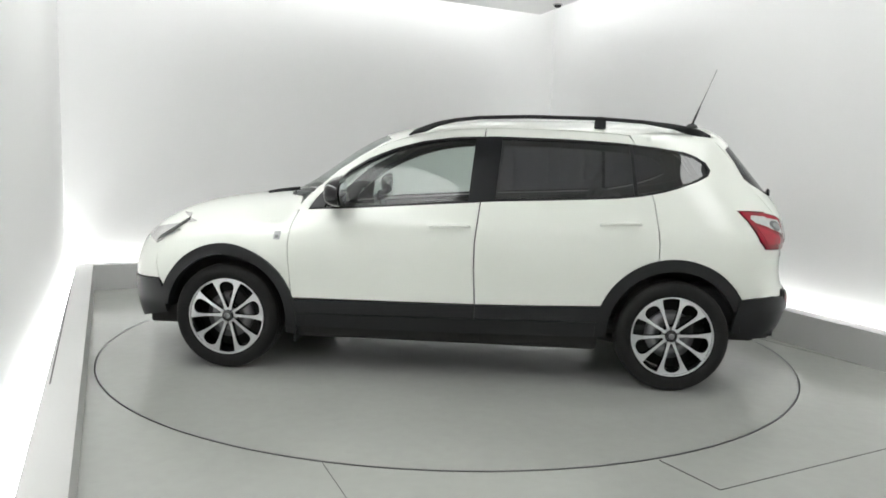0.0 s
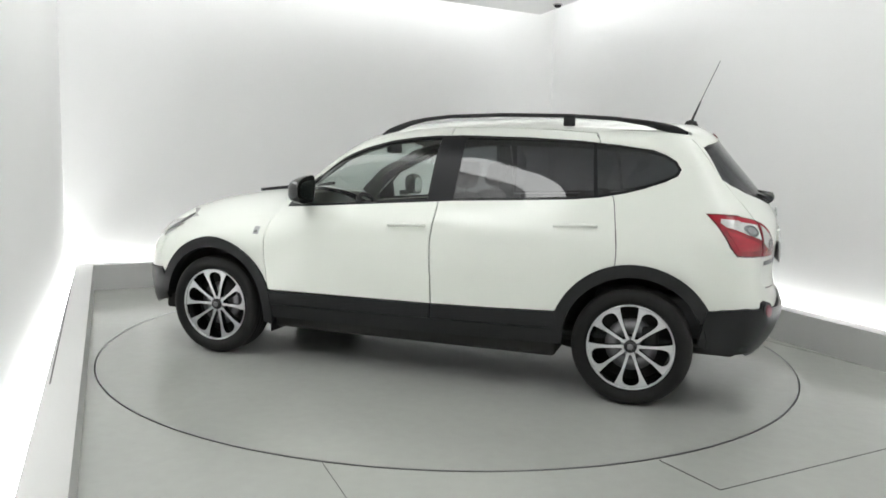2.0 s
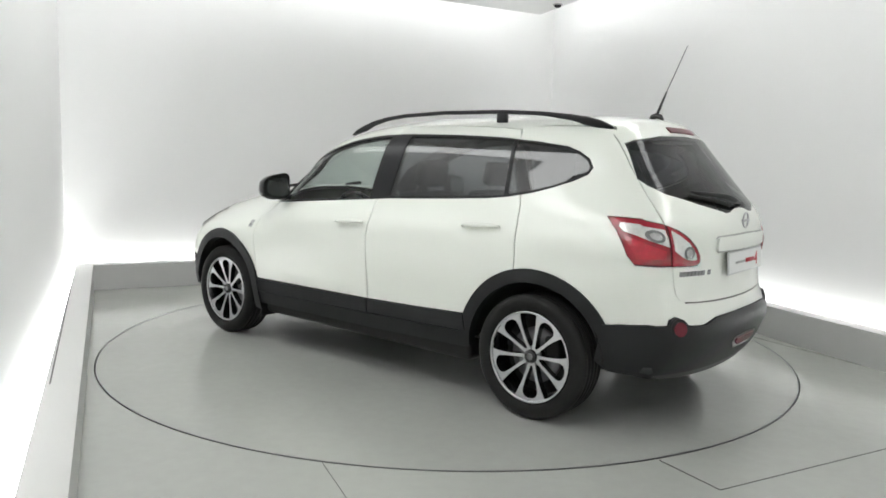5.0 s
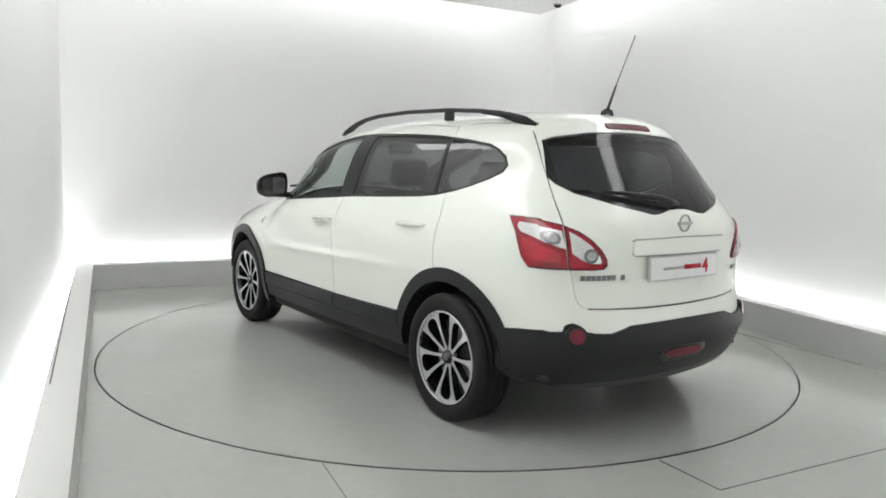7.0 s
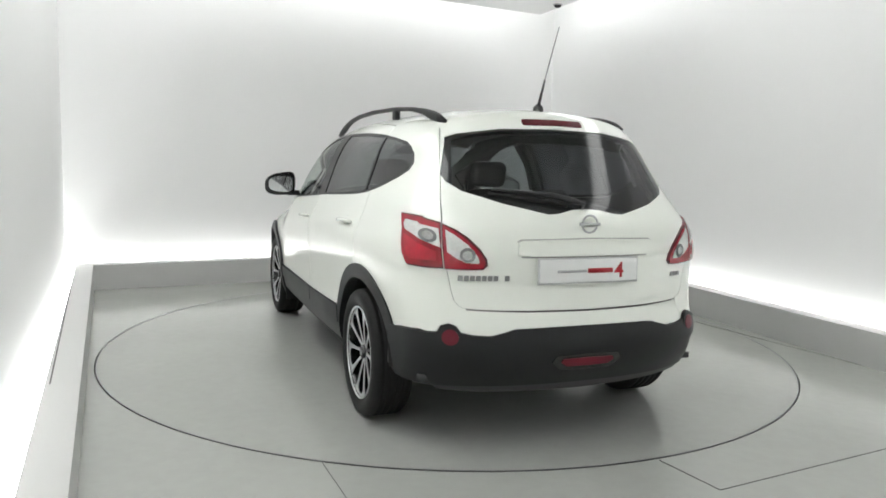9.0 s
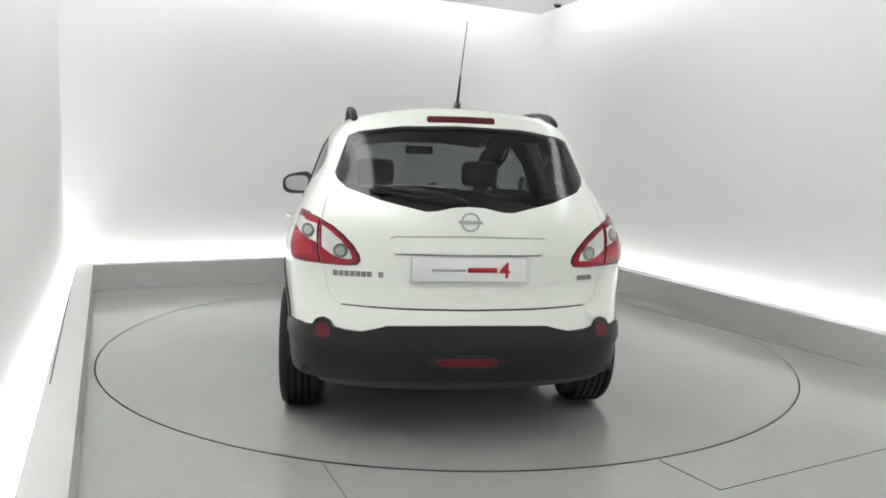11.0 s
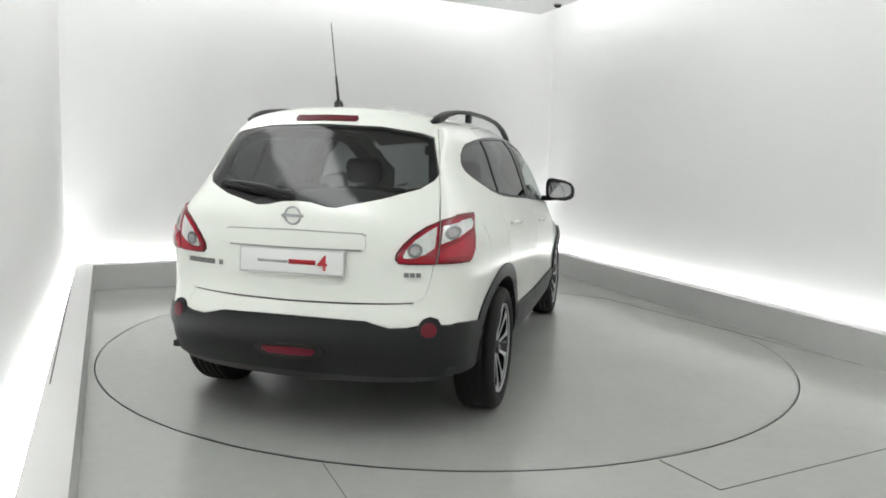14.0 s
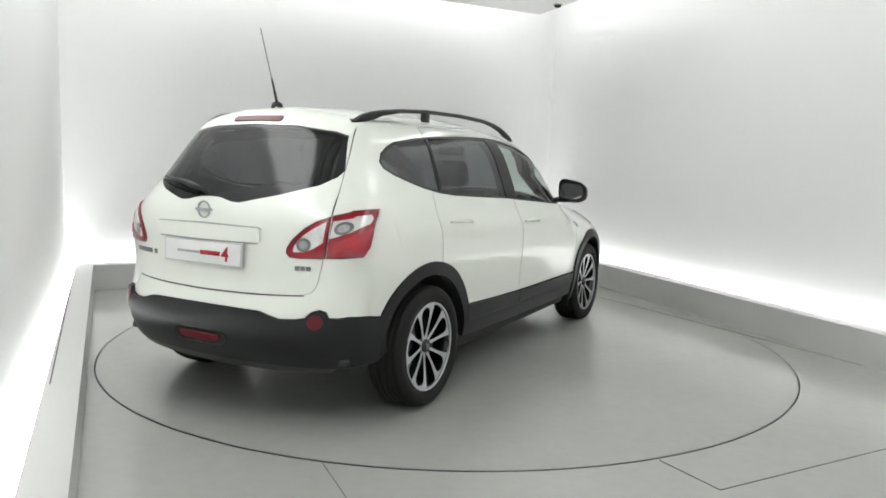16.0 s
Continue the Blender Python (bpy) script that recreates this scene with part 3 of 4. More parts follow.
# rear bumper: a white strip under the tailgate, black below
BUMP_TOP = [("s", -1.772, 0.568), ("s", -1.85, 0.574), ("s", -1.98, 0.586), ("r", 0.74, 0.580), ("r", 0.702, 0.584), ("r", 0.685, 0.612), ("r", 0.655, 0.622), ("r", 0.625, 0.612), ("r", 0.606, 0.585), ("r", 0.56, 0.575), ("r", 0.48, 0.571), ("r", 0.41, 0.588), ("r", 0.37, 0.600), ("r", 0.2, 0.604), ("r", 0.0, 0.606)]
top_line = wrap_rear(BUMP_TOP)
strip_half = [(a, z + 0.003) for a, z in top_line[8:][::-1]] + wrap_rear([("r", 0.625, 0.62), ("r", 0.625, 0.66), ("r", 0.60, 0.684), ("r", 0.57, 0.683), ("r", 0.50, 0.680), ("r", 0.30, 0.673), ("r", 0.0, 0.670)])
panel("bumper_strip", twin(strip_half), round_rear, PAINT, car, offset=-0.0015, label="white upper bumper strip", grid=0.014)
low_half = wrap_rear([("s", -1.735, 0.38), ("s", -1.80, 0.335), ("s", -1.95, 0.33), ("r", 0.70, 0.332), ("r", 0.55, 0.33), ("r", 0.3, 0.33), ("r", 0.0, 0.33)])
bump_half = top_line[::-1] + low_half
bumper = panel("rear_bumper", twin(bump_half), round_rear, PLASTIC, car, offset=0.010, depth=0.03, label="black grained lower bumper", grid=0.018, bulge=lambda v: 0.010 * step((v[:, 1] - 0.475) / 0.022) * step((0.60 - v[:, 1]) / 0.06))[0]
lip_half = [(a, z - 0.004) for a, z in low_half[3:][::-1]] + wrap_rear([("r", 0.66, 0.305), ("r", 0.5, 0.295), ("r", 0.3, 0.290), ("r", 0.0, 0.285)])
panel("bumper_lip", twin(lip_half), round_rear, GREYLIP, bumper, offset=0.004, depth=0.03, label="dark grey bumper lip", grid=0.03)
ref = wrap_rear([("r", 0.648 + 0.033 * math.cos(a), 0.566 + 0.033 * math.sin(a)) for a in np.linspace(0, 2 * math.pi, 17)[:-1]])
panel("reflector", ref, round_rear, REFLECTOR, [bumper, bumper], offset=0.0215, depth=0.006, label="round red reflector", grid=0.02)
rec = wrap_rear([("r", 0.648 + 0.046 * math.cos(a), 0.568 + 0.046 * math.sin(a)) for a in np.linspace(0, 2 * math.pi, 21)[:-1]])
panel("reflector_ring", rec, round_rear, PLASTIC, [bumper, bumper], offset=0.0190, depth=0.014, grid=0.02)
fog = [(0.0, 0.425), (0.11, 0.427), (0.140, 0.445), (0.130, 0.460), (0.0, 0.463)]
panel("fog_lamp", twin(fog), from_rear, REFLECTOR, bumper, offset=0.019, label="long red fog lamp", grid=0.02)
panel("fog_lamp_recess", twin([(0.0, 0.405), (0.135, 0.407), (0.185, 0.445), (0.165, 0.475), (0.0, 0.480)]), from_rear, GLOSSBLACK, bumper, offset=0.0135, grid=0.02)

# tail lamps, an outer half on the wing and an inner half on the tailgate
def lamp(name, pts, material, offset, label="", grid=0.02, parents=BOTH):
    return panel(name, wrap_rear(pts), round_rear, material, parents, offset=offset, depth=0.022, label=label, grid=grid)


TL, BR = ("s", -1.750, 1.092), ("s", -1.905, 0.882)
lamp_out = lamp("tail_lamp", [("r", 0.674, 0.878), ("r", 0.73, 0.878), BR, ("s", -1.872, 0.93), ("s", -1.81, 1.03), TL, ("s", -1.80, 1.091), ("s", -1.90, 1.085), ("r", 0.72, 1.078), ("r", 0.674, 1.062)], RED, 0.010, "red and clear tail lamp")
lamp_in = lamp("inner_tail_lamp", [("r", 0.664, 0.873), ("r", 0.55, 0.872), ("r", 0.51, 0.876), ("r", 0.498, 0.892), ("r", 0.503, 0.915), ("r", 0.53, 0.955), ("r", 0.575, 1.000), ("r", 0.62, 1.034), ("r", 0.664, 1.058)], RED, 0.010, "red and clear tail lamp on the tailgate")
lamp("lamp_seal", [("r", 0.671, 0.870), ("r", 0.73, 0.870), ("s", -1.910, 0.874), ("s", -1.872, 0.92), ("s", -1.803, 1.03), ("s", -1.738, 1.099), ("s", -1.80, 1.099), ("s", -1.90, 1.094), ("r", 0.72, 1.087), ("r", 0.671, 1.071)], DARKRED, 0.005, "", 0.03, lamp_out)
lamp("lamp_seal", [("r", 0.667, 0.868), ("r", 0.55, 0.866), ("r", 0.505, 0.869), ("r", 0.488, 0.888), ("r", 0.493, 0.918), ("r", 0.522, 0.961), ("r", 0.568, 1.008), ("r", 0.615, 1.043), ("r", 0.667, 1.068)], DARKRED, 0.005, "", 0.03, lamp_in)
lamp("clear_lens", [("r", 0.682, 1.042), ("r", 0.74, 1.056), ("s", -1.90, 1.064), ("s", -1.815, 1.071), ("s", -1.812, 1.052), ("s", -1.842, 1.028), ("s", -1.90, 1.012), ("r", 0.75, 0.992), ("r", 0.682, 0.962)], CLEARLENS, 0.0125, "clear lamp lens", 0.02, lamp_out)
lamp("clear_lens", [("r", 0.658, 1.040), ("r", 0.62, 1.015), ("r", 0.575, 0.980), ("r", 0.535, 0.932), ("r", 0.524, 0.905), ("r", 0.53, 0.897), ("r", 0.58, 0.900), ("r", 0.62, 0.918), ("r", 0.658, 0.945)], CLEARLENS, 0.0125, "clear lamp lens", 0.02, lamp_in)
lamp("stop_lens", [("r", 0.70, 0.905), ("s", -1.915, 0.905), ("s", -1.862, 0.985), ("s", -1.845, 1.012), ("s", -1.90, 0.995), ("r", 0.76, 0.975), ("r", 0.70, 0.945)], REDGLOW, 0.0125, "bright red stop lens", 0.02, lamp_out)
for cy, cz, rr, par in ((0.722, 1.010, 0.030, lamp_out), (0.575, 0.933, 0.033, lamp_in)):
    for nm, q, mat, off in (("lamp_bowl", 1.0, LAMPBOWL, 0.0140), ("bulb_cover", 0.62, LENSGREY, 0.0155)):
        lamp(nm, [("r", cy + q * rr * math.cos(a), cz + q * rr * math.sin(a)) for a in np.linspace(0, 2 * math.pi, 19)[:-1]], mat, off, "", 0.015, par)

# high brake lamp, wiper, emblem, plate, script bars
panel("brake_lamp", twin([(0.0, 1.536), (0.165, 1.534), (0.170, 1.548), (0.163, 1.561), (0.0, 1.564)]), from_rear, DARKRED, tailgate, offset=0.006, label="long dark red brake lamp", grid=0.02)


def at_rear(y, z, off=0.0):
    p = from_rear([(y, z)])
    n = gradient(p)[0]
    return Vector(p[0] + n * off), Vector(n)


def at_side(x, z, off=0.0):
    p = from_side([(x, z)])
    n = gradient(p)[0]
    return Vector(p[0] + n * off), Vector(n)


def bars(name, spans, how, material, parent, off, label=""):
    """Upright bars that stand for lettering: (from, to, low, high)."""
    for a, b, lo, hi in spans:
        panel(name, [(a, lo), (b, lo), (b, hi), (a, hi)], how, material, parent, offset=off, depth=0.004, grid=0.05, label=label)


# emblem: a ring with a bar
c, n = at_rear(0.0, 1.073, 0.008)
bm = bmesh.new()
tube(bm, [c + Vector((0, 0.040 * math.cos(a), 0.040 * math.sin(a))) for a in np.linspace(0, 2 * math.pi, 33)[:-1]], 0.005, 8, True)
box(bm, c.x - 0.006, c.x + 0.004, -0.055, 0.055, c.z - 0.007, c.z + 0.007, 0.002)
bit("emblem", bm, EMBLEM, tailgate, "chrome ring emblem")

# number plate, with plain bars for its print
c, n = at_rear(0.0, 0.862, 0.0)
M = Matrix.Translation((c.x - 0.012, 0, c.z)) @ Matrix.Rotation(0.06, 4, "Y")
plate = bit("number_plate", box(bmesh.new(), -0.006, 0.004, -0.268, 0.268, -0.060, 0.060, 0.003, M), PLATEGREY, tailgate, "white number plate in a grey holder")
bit("plate_face", box(bmesh.new(), -0.009, -0.004, -0.260, 0.260, -0.053, 0.053, 0.002, M), PLATEWHITE, plate)
bit("print_bar", box(bmesh.new(), -0.0105, -0.008, 0.016, 0.17, -0.008, 0.004, 0, M), GREYPRINT, plate)
bit("print_bar", box(bmesh.new(), -0.0105, -0.008, -0.126, 0.010, -0.012, 0.010, 0, M), BRIGHTRED, plate)
digit = bpy.data.curves.new("digit", "FONT")
digit.body, digit.size, digit.extrude, digit.offset = "4", 0.098, 0.001, 0.002
carrier = new("print_mark", digit)
digit_mesh = bpy.data.meshes.new_from_object(carrier)
bpy.data.objects.remove(carrier)
digit_mesh.transform(M @ Matrix(((0, 0, -1, -0.0095), (-1, 0, 0, -0.136), (0, 1, 0, -0.034), (0, 0, 0, 1))))
digit_mesh.materials.clear()
digit_mesh.materials.append(BRIGHTRED)
mark = new("print_mark", digit_mesh)
place(mark, plate)
panel("handle_bar", twin([(0.0, 0.930), (0.350, 0.932), (0.357, 0.940), (0.352, 0.995), (0.335, 1.002), (0.0, 1.008)]), from_rear, PAINT, tailgate, offset=0.015, depth=0.016, grid=0.03, label="white bar over the number plate")
# grey strips on the paint draw the shade under and above the bar
panel("handle_shade_low", twin([(0.0, 0.921), (0.335, 0.922), (0.340, 0.932), (0.0, 0.931)]), from_rear, EDGE_SHADE, tailgate, offset=0.003, grid=0.05)
panel("handle_shade_top", twin([(0.0, 1.006), (0.338, 1.000), (0.356, 0.992), (0.360, 0.997), (0.342, 1.007), (0.0, 1.014)]), from_rear, EDGE_SHADE, tailgate, offset=0.003, depth=0.004, grid=0.05)

# script on the tailgate, as bars
for k in range(9):
    if k == 7:
        continue
    y = 0.612 - k * 0.0255
    bars("script_bar", [(y - 0.021, y, 0.817, 0.841)], from_rear, SCRIPT, tailgate, 0.004)
for k in range(3):
    y = -0.528 - k * 0.026
    bars("script_bar", [(y - 0.022, y, 0.807, 0.828)], from_rear, SCRIPT, tailgate, 0.004)

# rear wiper
a, _ = at_rear(0.02, 1.150, 0.030)
b, _ = at_rear(0.17, 1.180, 0.035)
c, _ = at_rear(0.43, 1.212, 0.022)
wiper = bit("wiper", tube(bmesh.new(), [a, a.lerp(b, 0.5), b, b.lerp(c, 0.5), c], [0.009, 0.016, 0.015, 0.011, 0.005], 12), PLASTIC, tailgate, "black rear wiper")
d, _ = at_rear(0.10, 1.150, 0.010)
e, _ = at_rear(0.45, 1.200, 0.010)
bit("blade", tube(bmesh.new(), [d, d.lerp(e, 0.5) + Vector((-0.012, 0, 0.004)), e], [0.008, 0.011, 0.006], 8), RUBBER, wiper)
p, _ = at_rear(0.02, 1.150, 0.0)
bit("pivot", tube(bmesh.new(), [p, p.lerp(a, 0.9)], [0.013, 0.011], 14), PLASTIC, wiper)

# aerial on the roof
aerial = bit("aerial", tube(bmesh.new(), [(-1.585, 0, 1.612), (-1.60, 0, 1.632), (-1.622, 0, 1.640), (-1.645, 0, 1.634), (-1.66, 0, 1.612)], [0.012, 0.018, 0.018, 0.015, 0.010], 12), GLOSSBLACK, car, "thin black roof aerial")
bit("mast", tube(bmesh.new(), [(-1.622, 0, 1.640), (-1.640, -0.002, 1.69), (-1.672, -0.005, 1.775)], [0.009, 0.0075, 0.005], 10), GLOSSBLACK, aerial)
bit("whip", tube(bmesh.new(), [(-1.672, -0.005, 1.775), (-1.730, -0.012, 1.92), (-1.772, -0.018, 2.025)], [0.0032, 0.003, 0.0026], 8), STEEL, aerial)

# roof rails: bows that run down into the roof at both ends
RAIL = [(0.275, 1.512), (0.235, 1.538), (0.17, 1.563), (0.09, 1.590), (-0.02, 1.612), (-0.17, 1.630), (-0.5, 1.643), (-0.93, 1.640), (-1.2, 1.625), (-1.38, 1.606), (-1.47, 1.592), (-1.55, 1.574), (-1.615, 1.548)]
RAIL_Y = curve([(-1.62, 0.522), (-1.2, 0.545), (-0.5, 0.56), (0.0, 0.572), (0.28, 0.588)])


def bow(points, sgn, high, half_wide):
    """A moulded bar of rounded section along points; high: lower and upper reach at each point."""
    bm = bmesh.new()
    rings = []
    for (x, z), (lo, hi) in zip(points, high):
        y = float(RAIL_Y(x))
        ring = []
        for k in range(12):
            a = 2 * math.pi * k / 12
            c, s = math.cos(a), math.sin(a)
            ring.append(bm.verts.new((x, sgn * (y + half_wide * math.copysign(abs(c) ** 0.7, c)), z + (hi if s > 0 else lo) * math.copysign(abs(s) ** 0.7, s))))
        rings.append(ring)
    for r0, r1 in zip(rings, rings[1:]):
        for k in range(12):
            bm.faces.new((r0[k], r0[(k + 1) % 12], r1[(k + 1) % 12], r1[k]))
    bm.faces.new(rings[0])
    bm.faces.new(rings[-1])
    bmesh.ops.recalc_face_normals(bm, faces=bm.faces[:])
    return bm


for sgn in (1, -1):
    reach = [(0.006, 0.004), (0.020, 0.009), (0.030, 0.012), (0.020, 0.012), (0.013, 0.012), (0.012, 0.012), (0.012, 0.012), (0.012, 0.012), (0.012, 0.012), (0.022, 0.013), (0.036, 0.013), (0.034, 0.012), (0.012, 0.006)]
    rail = bit("roof_rail", bow(RAIL, sgn, reach, 0.017), PLASTIC, car, "black roof rail")
    bm = bmesh.new()
    y = float(RAIL_Y(-0.93))
    box(bm, -0.965, -0.895, sgn * y - 0.015, sgn * y + 0.015, 1.578, 1.64, 0.008)
    bit("rail_foot", bm, PLASTIC, rail)

# side windows: black surround and three panes
PANE_F = [(0.775, 1.045), (0.50, 1.066), (0.20, 1.088), (-0.128, 1.112), (-0.160, 1.494), (0.0, 1.484), (0.171, 1.458), (0.346, 1.408), (0.522, 1.337), (0.66, 1.258), (0.735, 1.18)]
PANE_R = [(-0.295, 1.128), (-0.70, 1.147), (-1.03, 1.165), (-1.128, 1.174), (-1.097, 1.476), (-0.70, 1.492), (-0.325, 1.497)]
PANE_Q = [(-1.150, 1.180), (-1.20, 1.188), (-1.30, 1.208), (-1.40, 1.237), (-1.50, 1.274), (-1.563, 1.306), (-1.578, 1.334), (-1.552, 1.374), (-1.496, 1.407), (-1.425, 1.431), (-1.25, 1.457), (-1.118, 1.472)]
panel("window_surround", GLASS_LINE, from_side, TRIM, BOTH, [PANE_F, PANE_R, PANE_Q], offset=-0.002, depth=0.012, grid=0.03, label="black window surround")
panel("window_pane", PANE_F, from_side, CLEARGLASS, doors_f, offset=-0.006, depth=0.003, label="clear side window")
panel("window_pane", PANE_R, from_side, DARKGLASS, doors_r, offset=-0.006, depth=0.003, label="dark tinted side window")
panel("quarter_window", PANE_Q, from_side, DARKGLASS, BOTH, offset=-0.006, depth=0.003, label="dark tinted quarter window")

# lower cladding
for nm, pts, par, off in (
    ("door_cladding", [(0.957, 0.468), (0.4, 0.474), (-0.184, 0.481), (-0.184, 0.398), (0.93, 0.385)], doors_f, 0.012),
    ("door_cladding", [(-0.194, 0.481), (-0.55, 0.489), (-0.948, 0.502), (-0.965, 0.41), (-0.194, 0.398)], doors_r, 0.012),
    ("sill", [(0.96, 0.379), (-0.19, 0.392), (-0.98, 0.404), (-0.985, 0.315), (-0.2, 0.300), (0.95, 0.295)], BOTH, 0.006),
):
    panel(nm, pts, from_side, PLASTIC, par, offset=off, depth=0.04, label="black grained cladding", grid=0.04)

# wheel arch trims, liners, wells
for wx, a0, a1 in ((WF, 192, 8), (WR, 157, -3)):
    out = arc(wx, HUB + 0.006, ARCH + (0.004 if wx < 0 else -0.005), a0, a1, 40)
    inn = arc(wx, HUB + 0.006, 0.392, a1, a0, 36)
    panel("wheel_arch", out + inn, from_side, PLASTIC, BOTH, offset=0.009 if wx < 0 else 0.018, depth=0.06, grid=0.03, label="black grained wheel arch")
    for sgn in (1, -1):
        bm = bmesh.new()
        ring = [[bm.verts.new((wx + r * math.cos(a), sgn * y, HUB + r * math.sin(a))) for a in np.linspace(radians(4), radians(176), 30)] for r, y in ((0.405, 0.840), (0.415, 0.80), (0.415, 0.50), (0.02, 0.48))]
        for r0, r1 in zip(ring, ring[1:]):
            for k in range(29):
                bm.faces.new((r0[k], r0[k + 1], r1[k + 1], r1[k]))
        bit("wheel_well", bm, DARK, car)

# underbody, cabin floor and bulkheads
bm = bmesh.new()
box(bm, -0.95, 0.95, -0.82, 0.82, 0.215, 0.34, 0.03)
box(bm, -1.95, -0.9, -0.62, 0.62, 0.27, 0.38, 0.03)
box(bm, 0.9, 2.05, -0.55, 0.55, 0.20, 0.36, 0.02)
box(bm, 1.0, 1.95, -0.5, 0.5, 0.36, 0.90, 0.05)
underbody = bit("underbody", bm, DARK, car, "dark underbody")
bm = bmesh.new()
tube(bm, [(-1.0, -0.35, 0.26), (-1.5, -0.42, 0.30), (-1.9, -0.45, 0.32)], 0.028, 12)
tube(bm, [(-1.62, -0.45, 0.34), (-1.90, -0.45, 0.35)], [0.08, 0.08], 16)
bit("exhaust", bm, DARK, underbody, "dark exhaust")
bm = bmesh.new()
tube(bm, [(WR, -0.7, HUB), (WR, 0.7, HUB)], 0.045, 12)
bit("axle", tube(bmesh.new(), [(WF, -0.7, HUB), (WF, 0.7, HUB)], 0.045, 12), DARK, underbody)
for sgn in (1, -1):
    tube(bm, [(-0.75, sgn * 0.55, 0.30), (-1.30, sgn * 0.62, 0.22)], 0.035, 10)
    box(bm, -0.92, -0.70, sgn * 0.66 - 0.05, sgn * 0.66 + 0.05, 0.235, 0.30, 0.015)
bit("axle", bm, DARK, underbody)
for sgn in (1, -1):
    bm = bmesh.new()
    box(bm, 0.935, 0.95, sgn * 0.78 - 0.09, sgn * 0.78 + 0.09, 0.19, 0.40, 0.006)
    bit("mud_flap", bm, PLASTIC, car)

# dark backs of the panels: what shows in the seams and through the glass
LOWSIDE = [(0.99, 1.02), (0.99, 0.47)] + [(0.93, 0.30), (-0.95, 0.32)] + arc(WR, HUB, 0.44, 10, 78, 12)
LOWSIDE = LOWSIDE + [(-1.34, 0.80), (-1.34, 1.18), (-1.0, 1.13), (-0.14, 1.08)]
panel("seam_liner", LOWSIDE, from_side, LINER, BOTH, offset=-0.022, depth=0.004, grid=0.03)
panel("seam_liner", [(-1.34, 1.57), (-0.5, 1.585), (0.0, 1.57), (0.3, 1.515), (0.5, 1.44), (0.75, 1.292), (0.95, 1.12), (0.95, 1.02), (0.895, 1.022), (0.86, 1.09), (0.80, 1.165), (0.70, 1.251), (0.522, 1.354), (0.346, 1.425), (0.171, 1.474), (0.0, 1.499), (-0.10, 1.507), (-0.30, 1.513), (-0.70, 1.506), (-1.03, 1.490), (-1.25, 1.469), (-1.34, 1.455)], from_side, LINER, BOTH, offset=-0.016, depth=0.004, grid=0.05)
band_l = wrap_rear([("r", y - 0.035, z) for y, z in TAILGATE_EDGE] + [("r", min(y + 0.035, 0.72), z) for y, z in TAILGATE_EDGE[::-1]])
panel("seam_liner", band_l, round_rear, LINER, BOTH, offset=-0.022, depth=0.004, grid=0.015)
panel("seam_liner", wrap_rear([("r", 0.0, 0.64), ("r", 0.4, 0.645), ("r", 0.68, 0.63), ("r", 0.70, 0.74), ("r", 0.55, 0.72), ("r", 0.0, 0.71)]), round_rear, LINER, BOTH, offset=-0.024, depth=0.004, grid=0.012)
panel("side_trim", [(0.98, 1.02), (0.95, 0.34), (-0.93, 0.36)] + arc(WR, HUB, 0.45, 12, 165, 20) + [(-1.82, 0.50), (-1.86, 0.9), (-1.70, 1.28), (-1.40, 1.215), (-1.02, 1.145), (-0.14, 1.095)], from_side, CABIN, BOTH, offset=-0.055, depth=0.01, grid=0.06, label="dark inner side trim")
panel("pillar_trim", [(0.93, 0.96), (0.2, 1.01), (-0.7, 1.06), (-1.2, 1.10), (-1.70, 1.18), (-1.64, 1.50), (-1.2, 1.54), (-0.5, 1.57), (0.0, 1.55), (0.386, 1.46), (0.75, 1.262)], from_side, CABIN, BOTH, [shifted(GLASS_LINE, 0.0)], offset=-0.03, depth=0.01, grid=0.05)
panel("d_pillar_trim", wrap_rear([("s", -1.56, 1.0), ("s", -1.75, 1.02), ("r", 0.66, 1.02), ("r", 0.615, 1.27), ("r", 0.575, 1.45), ("s", -1.6, 1.50), ("s", -1.53, 1.46), ("s", -1.56, 1.42), ("s", -1.59, 1.34), ("s", -1.575, 1.28)]), round_rear, CABIN, BOTH, offset=-0.032, depth=0.02, grid=0.03)
panel("b_pillar_trim", [(-0.15, 1.09), (-0.285, 1.10), (-0.285, 1.52), (-0.19, 1.52)], from_side, CABIN, BOTH, offset=-0.03, depth=0.03, grid=0.06)
panel("tailgate_trim", twin([(0.0, 0.68), (0.5, 0.69), (0.57, 0.9), (0.60, 1.2), (0.555, 1.47), (0.48, 1.53), (0.0, 1.565)]), from_rear, CABIN, tailgate, [twin([(y * 0.985, z) for y, z in BACK_GLASS])], offset=-0.035, depth=0.006, grid=0.05, label="dark inner tailgate trim")
liner_half = [(0.46, 0.0), (0.42, 0.3), (0.38, 0.47), (-1.66, 0.47), (-1.70, 0.25), (-1.71, 0.0)]
panel("headliner", liner_half + [(x, -y) for x, y in reversed(liner_half) if y > 0], from_top, HEADLINER, car, offset=-0.045, depth=0.01, grid=0.08, label="pale grey headliner")

# cabin: floor, dashboard, steering wheel, seats
bm = bmesh.new()
box(bm, -2.0, 1.0, -0.76, 0.76, 0.345, 0.375, 0.0)
box(bm, -2.02, -1.15, -0.70, 0.70, 0.375, 0.62, 0.03)
cabin = bit("cabin_floor", bm, CABIN, car, "dark carpeted cabin floor")
bm = bmesh.new()
box(bm, 0.62, 1.02, -0.76, 0.76, 0.55, 0.985, 0.07)
box(bm, 0.56, 0.72, 0.18, 0.58, 0.80, 1.035, 0.05)
box(bm, 0.2, 0.66, -0.11, 0.11, 0.375, 0.72, 0.04)
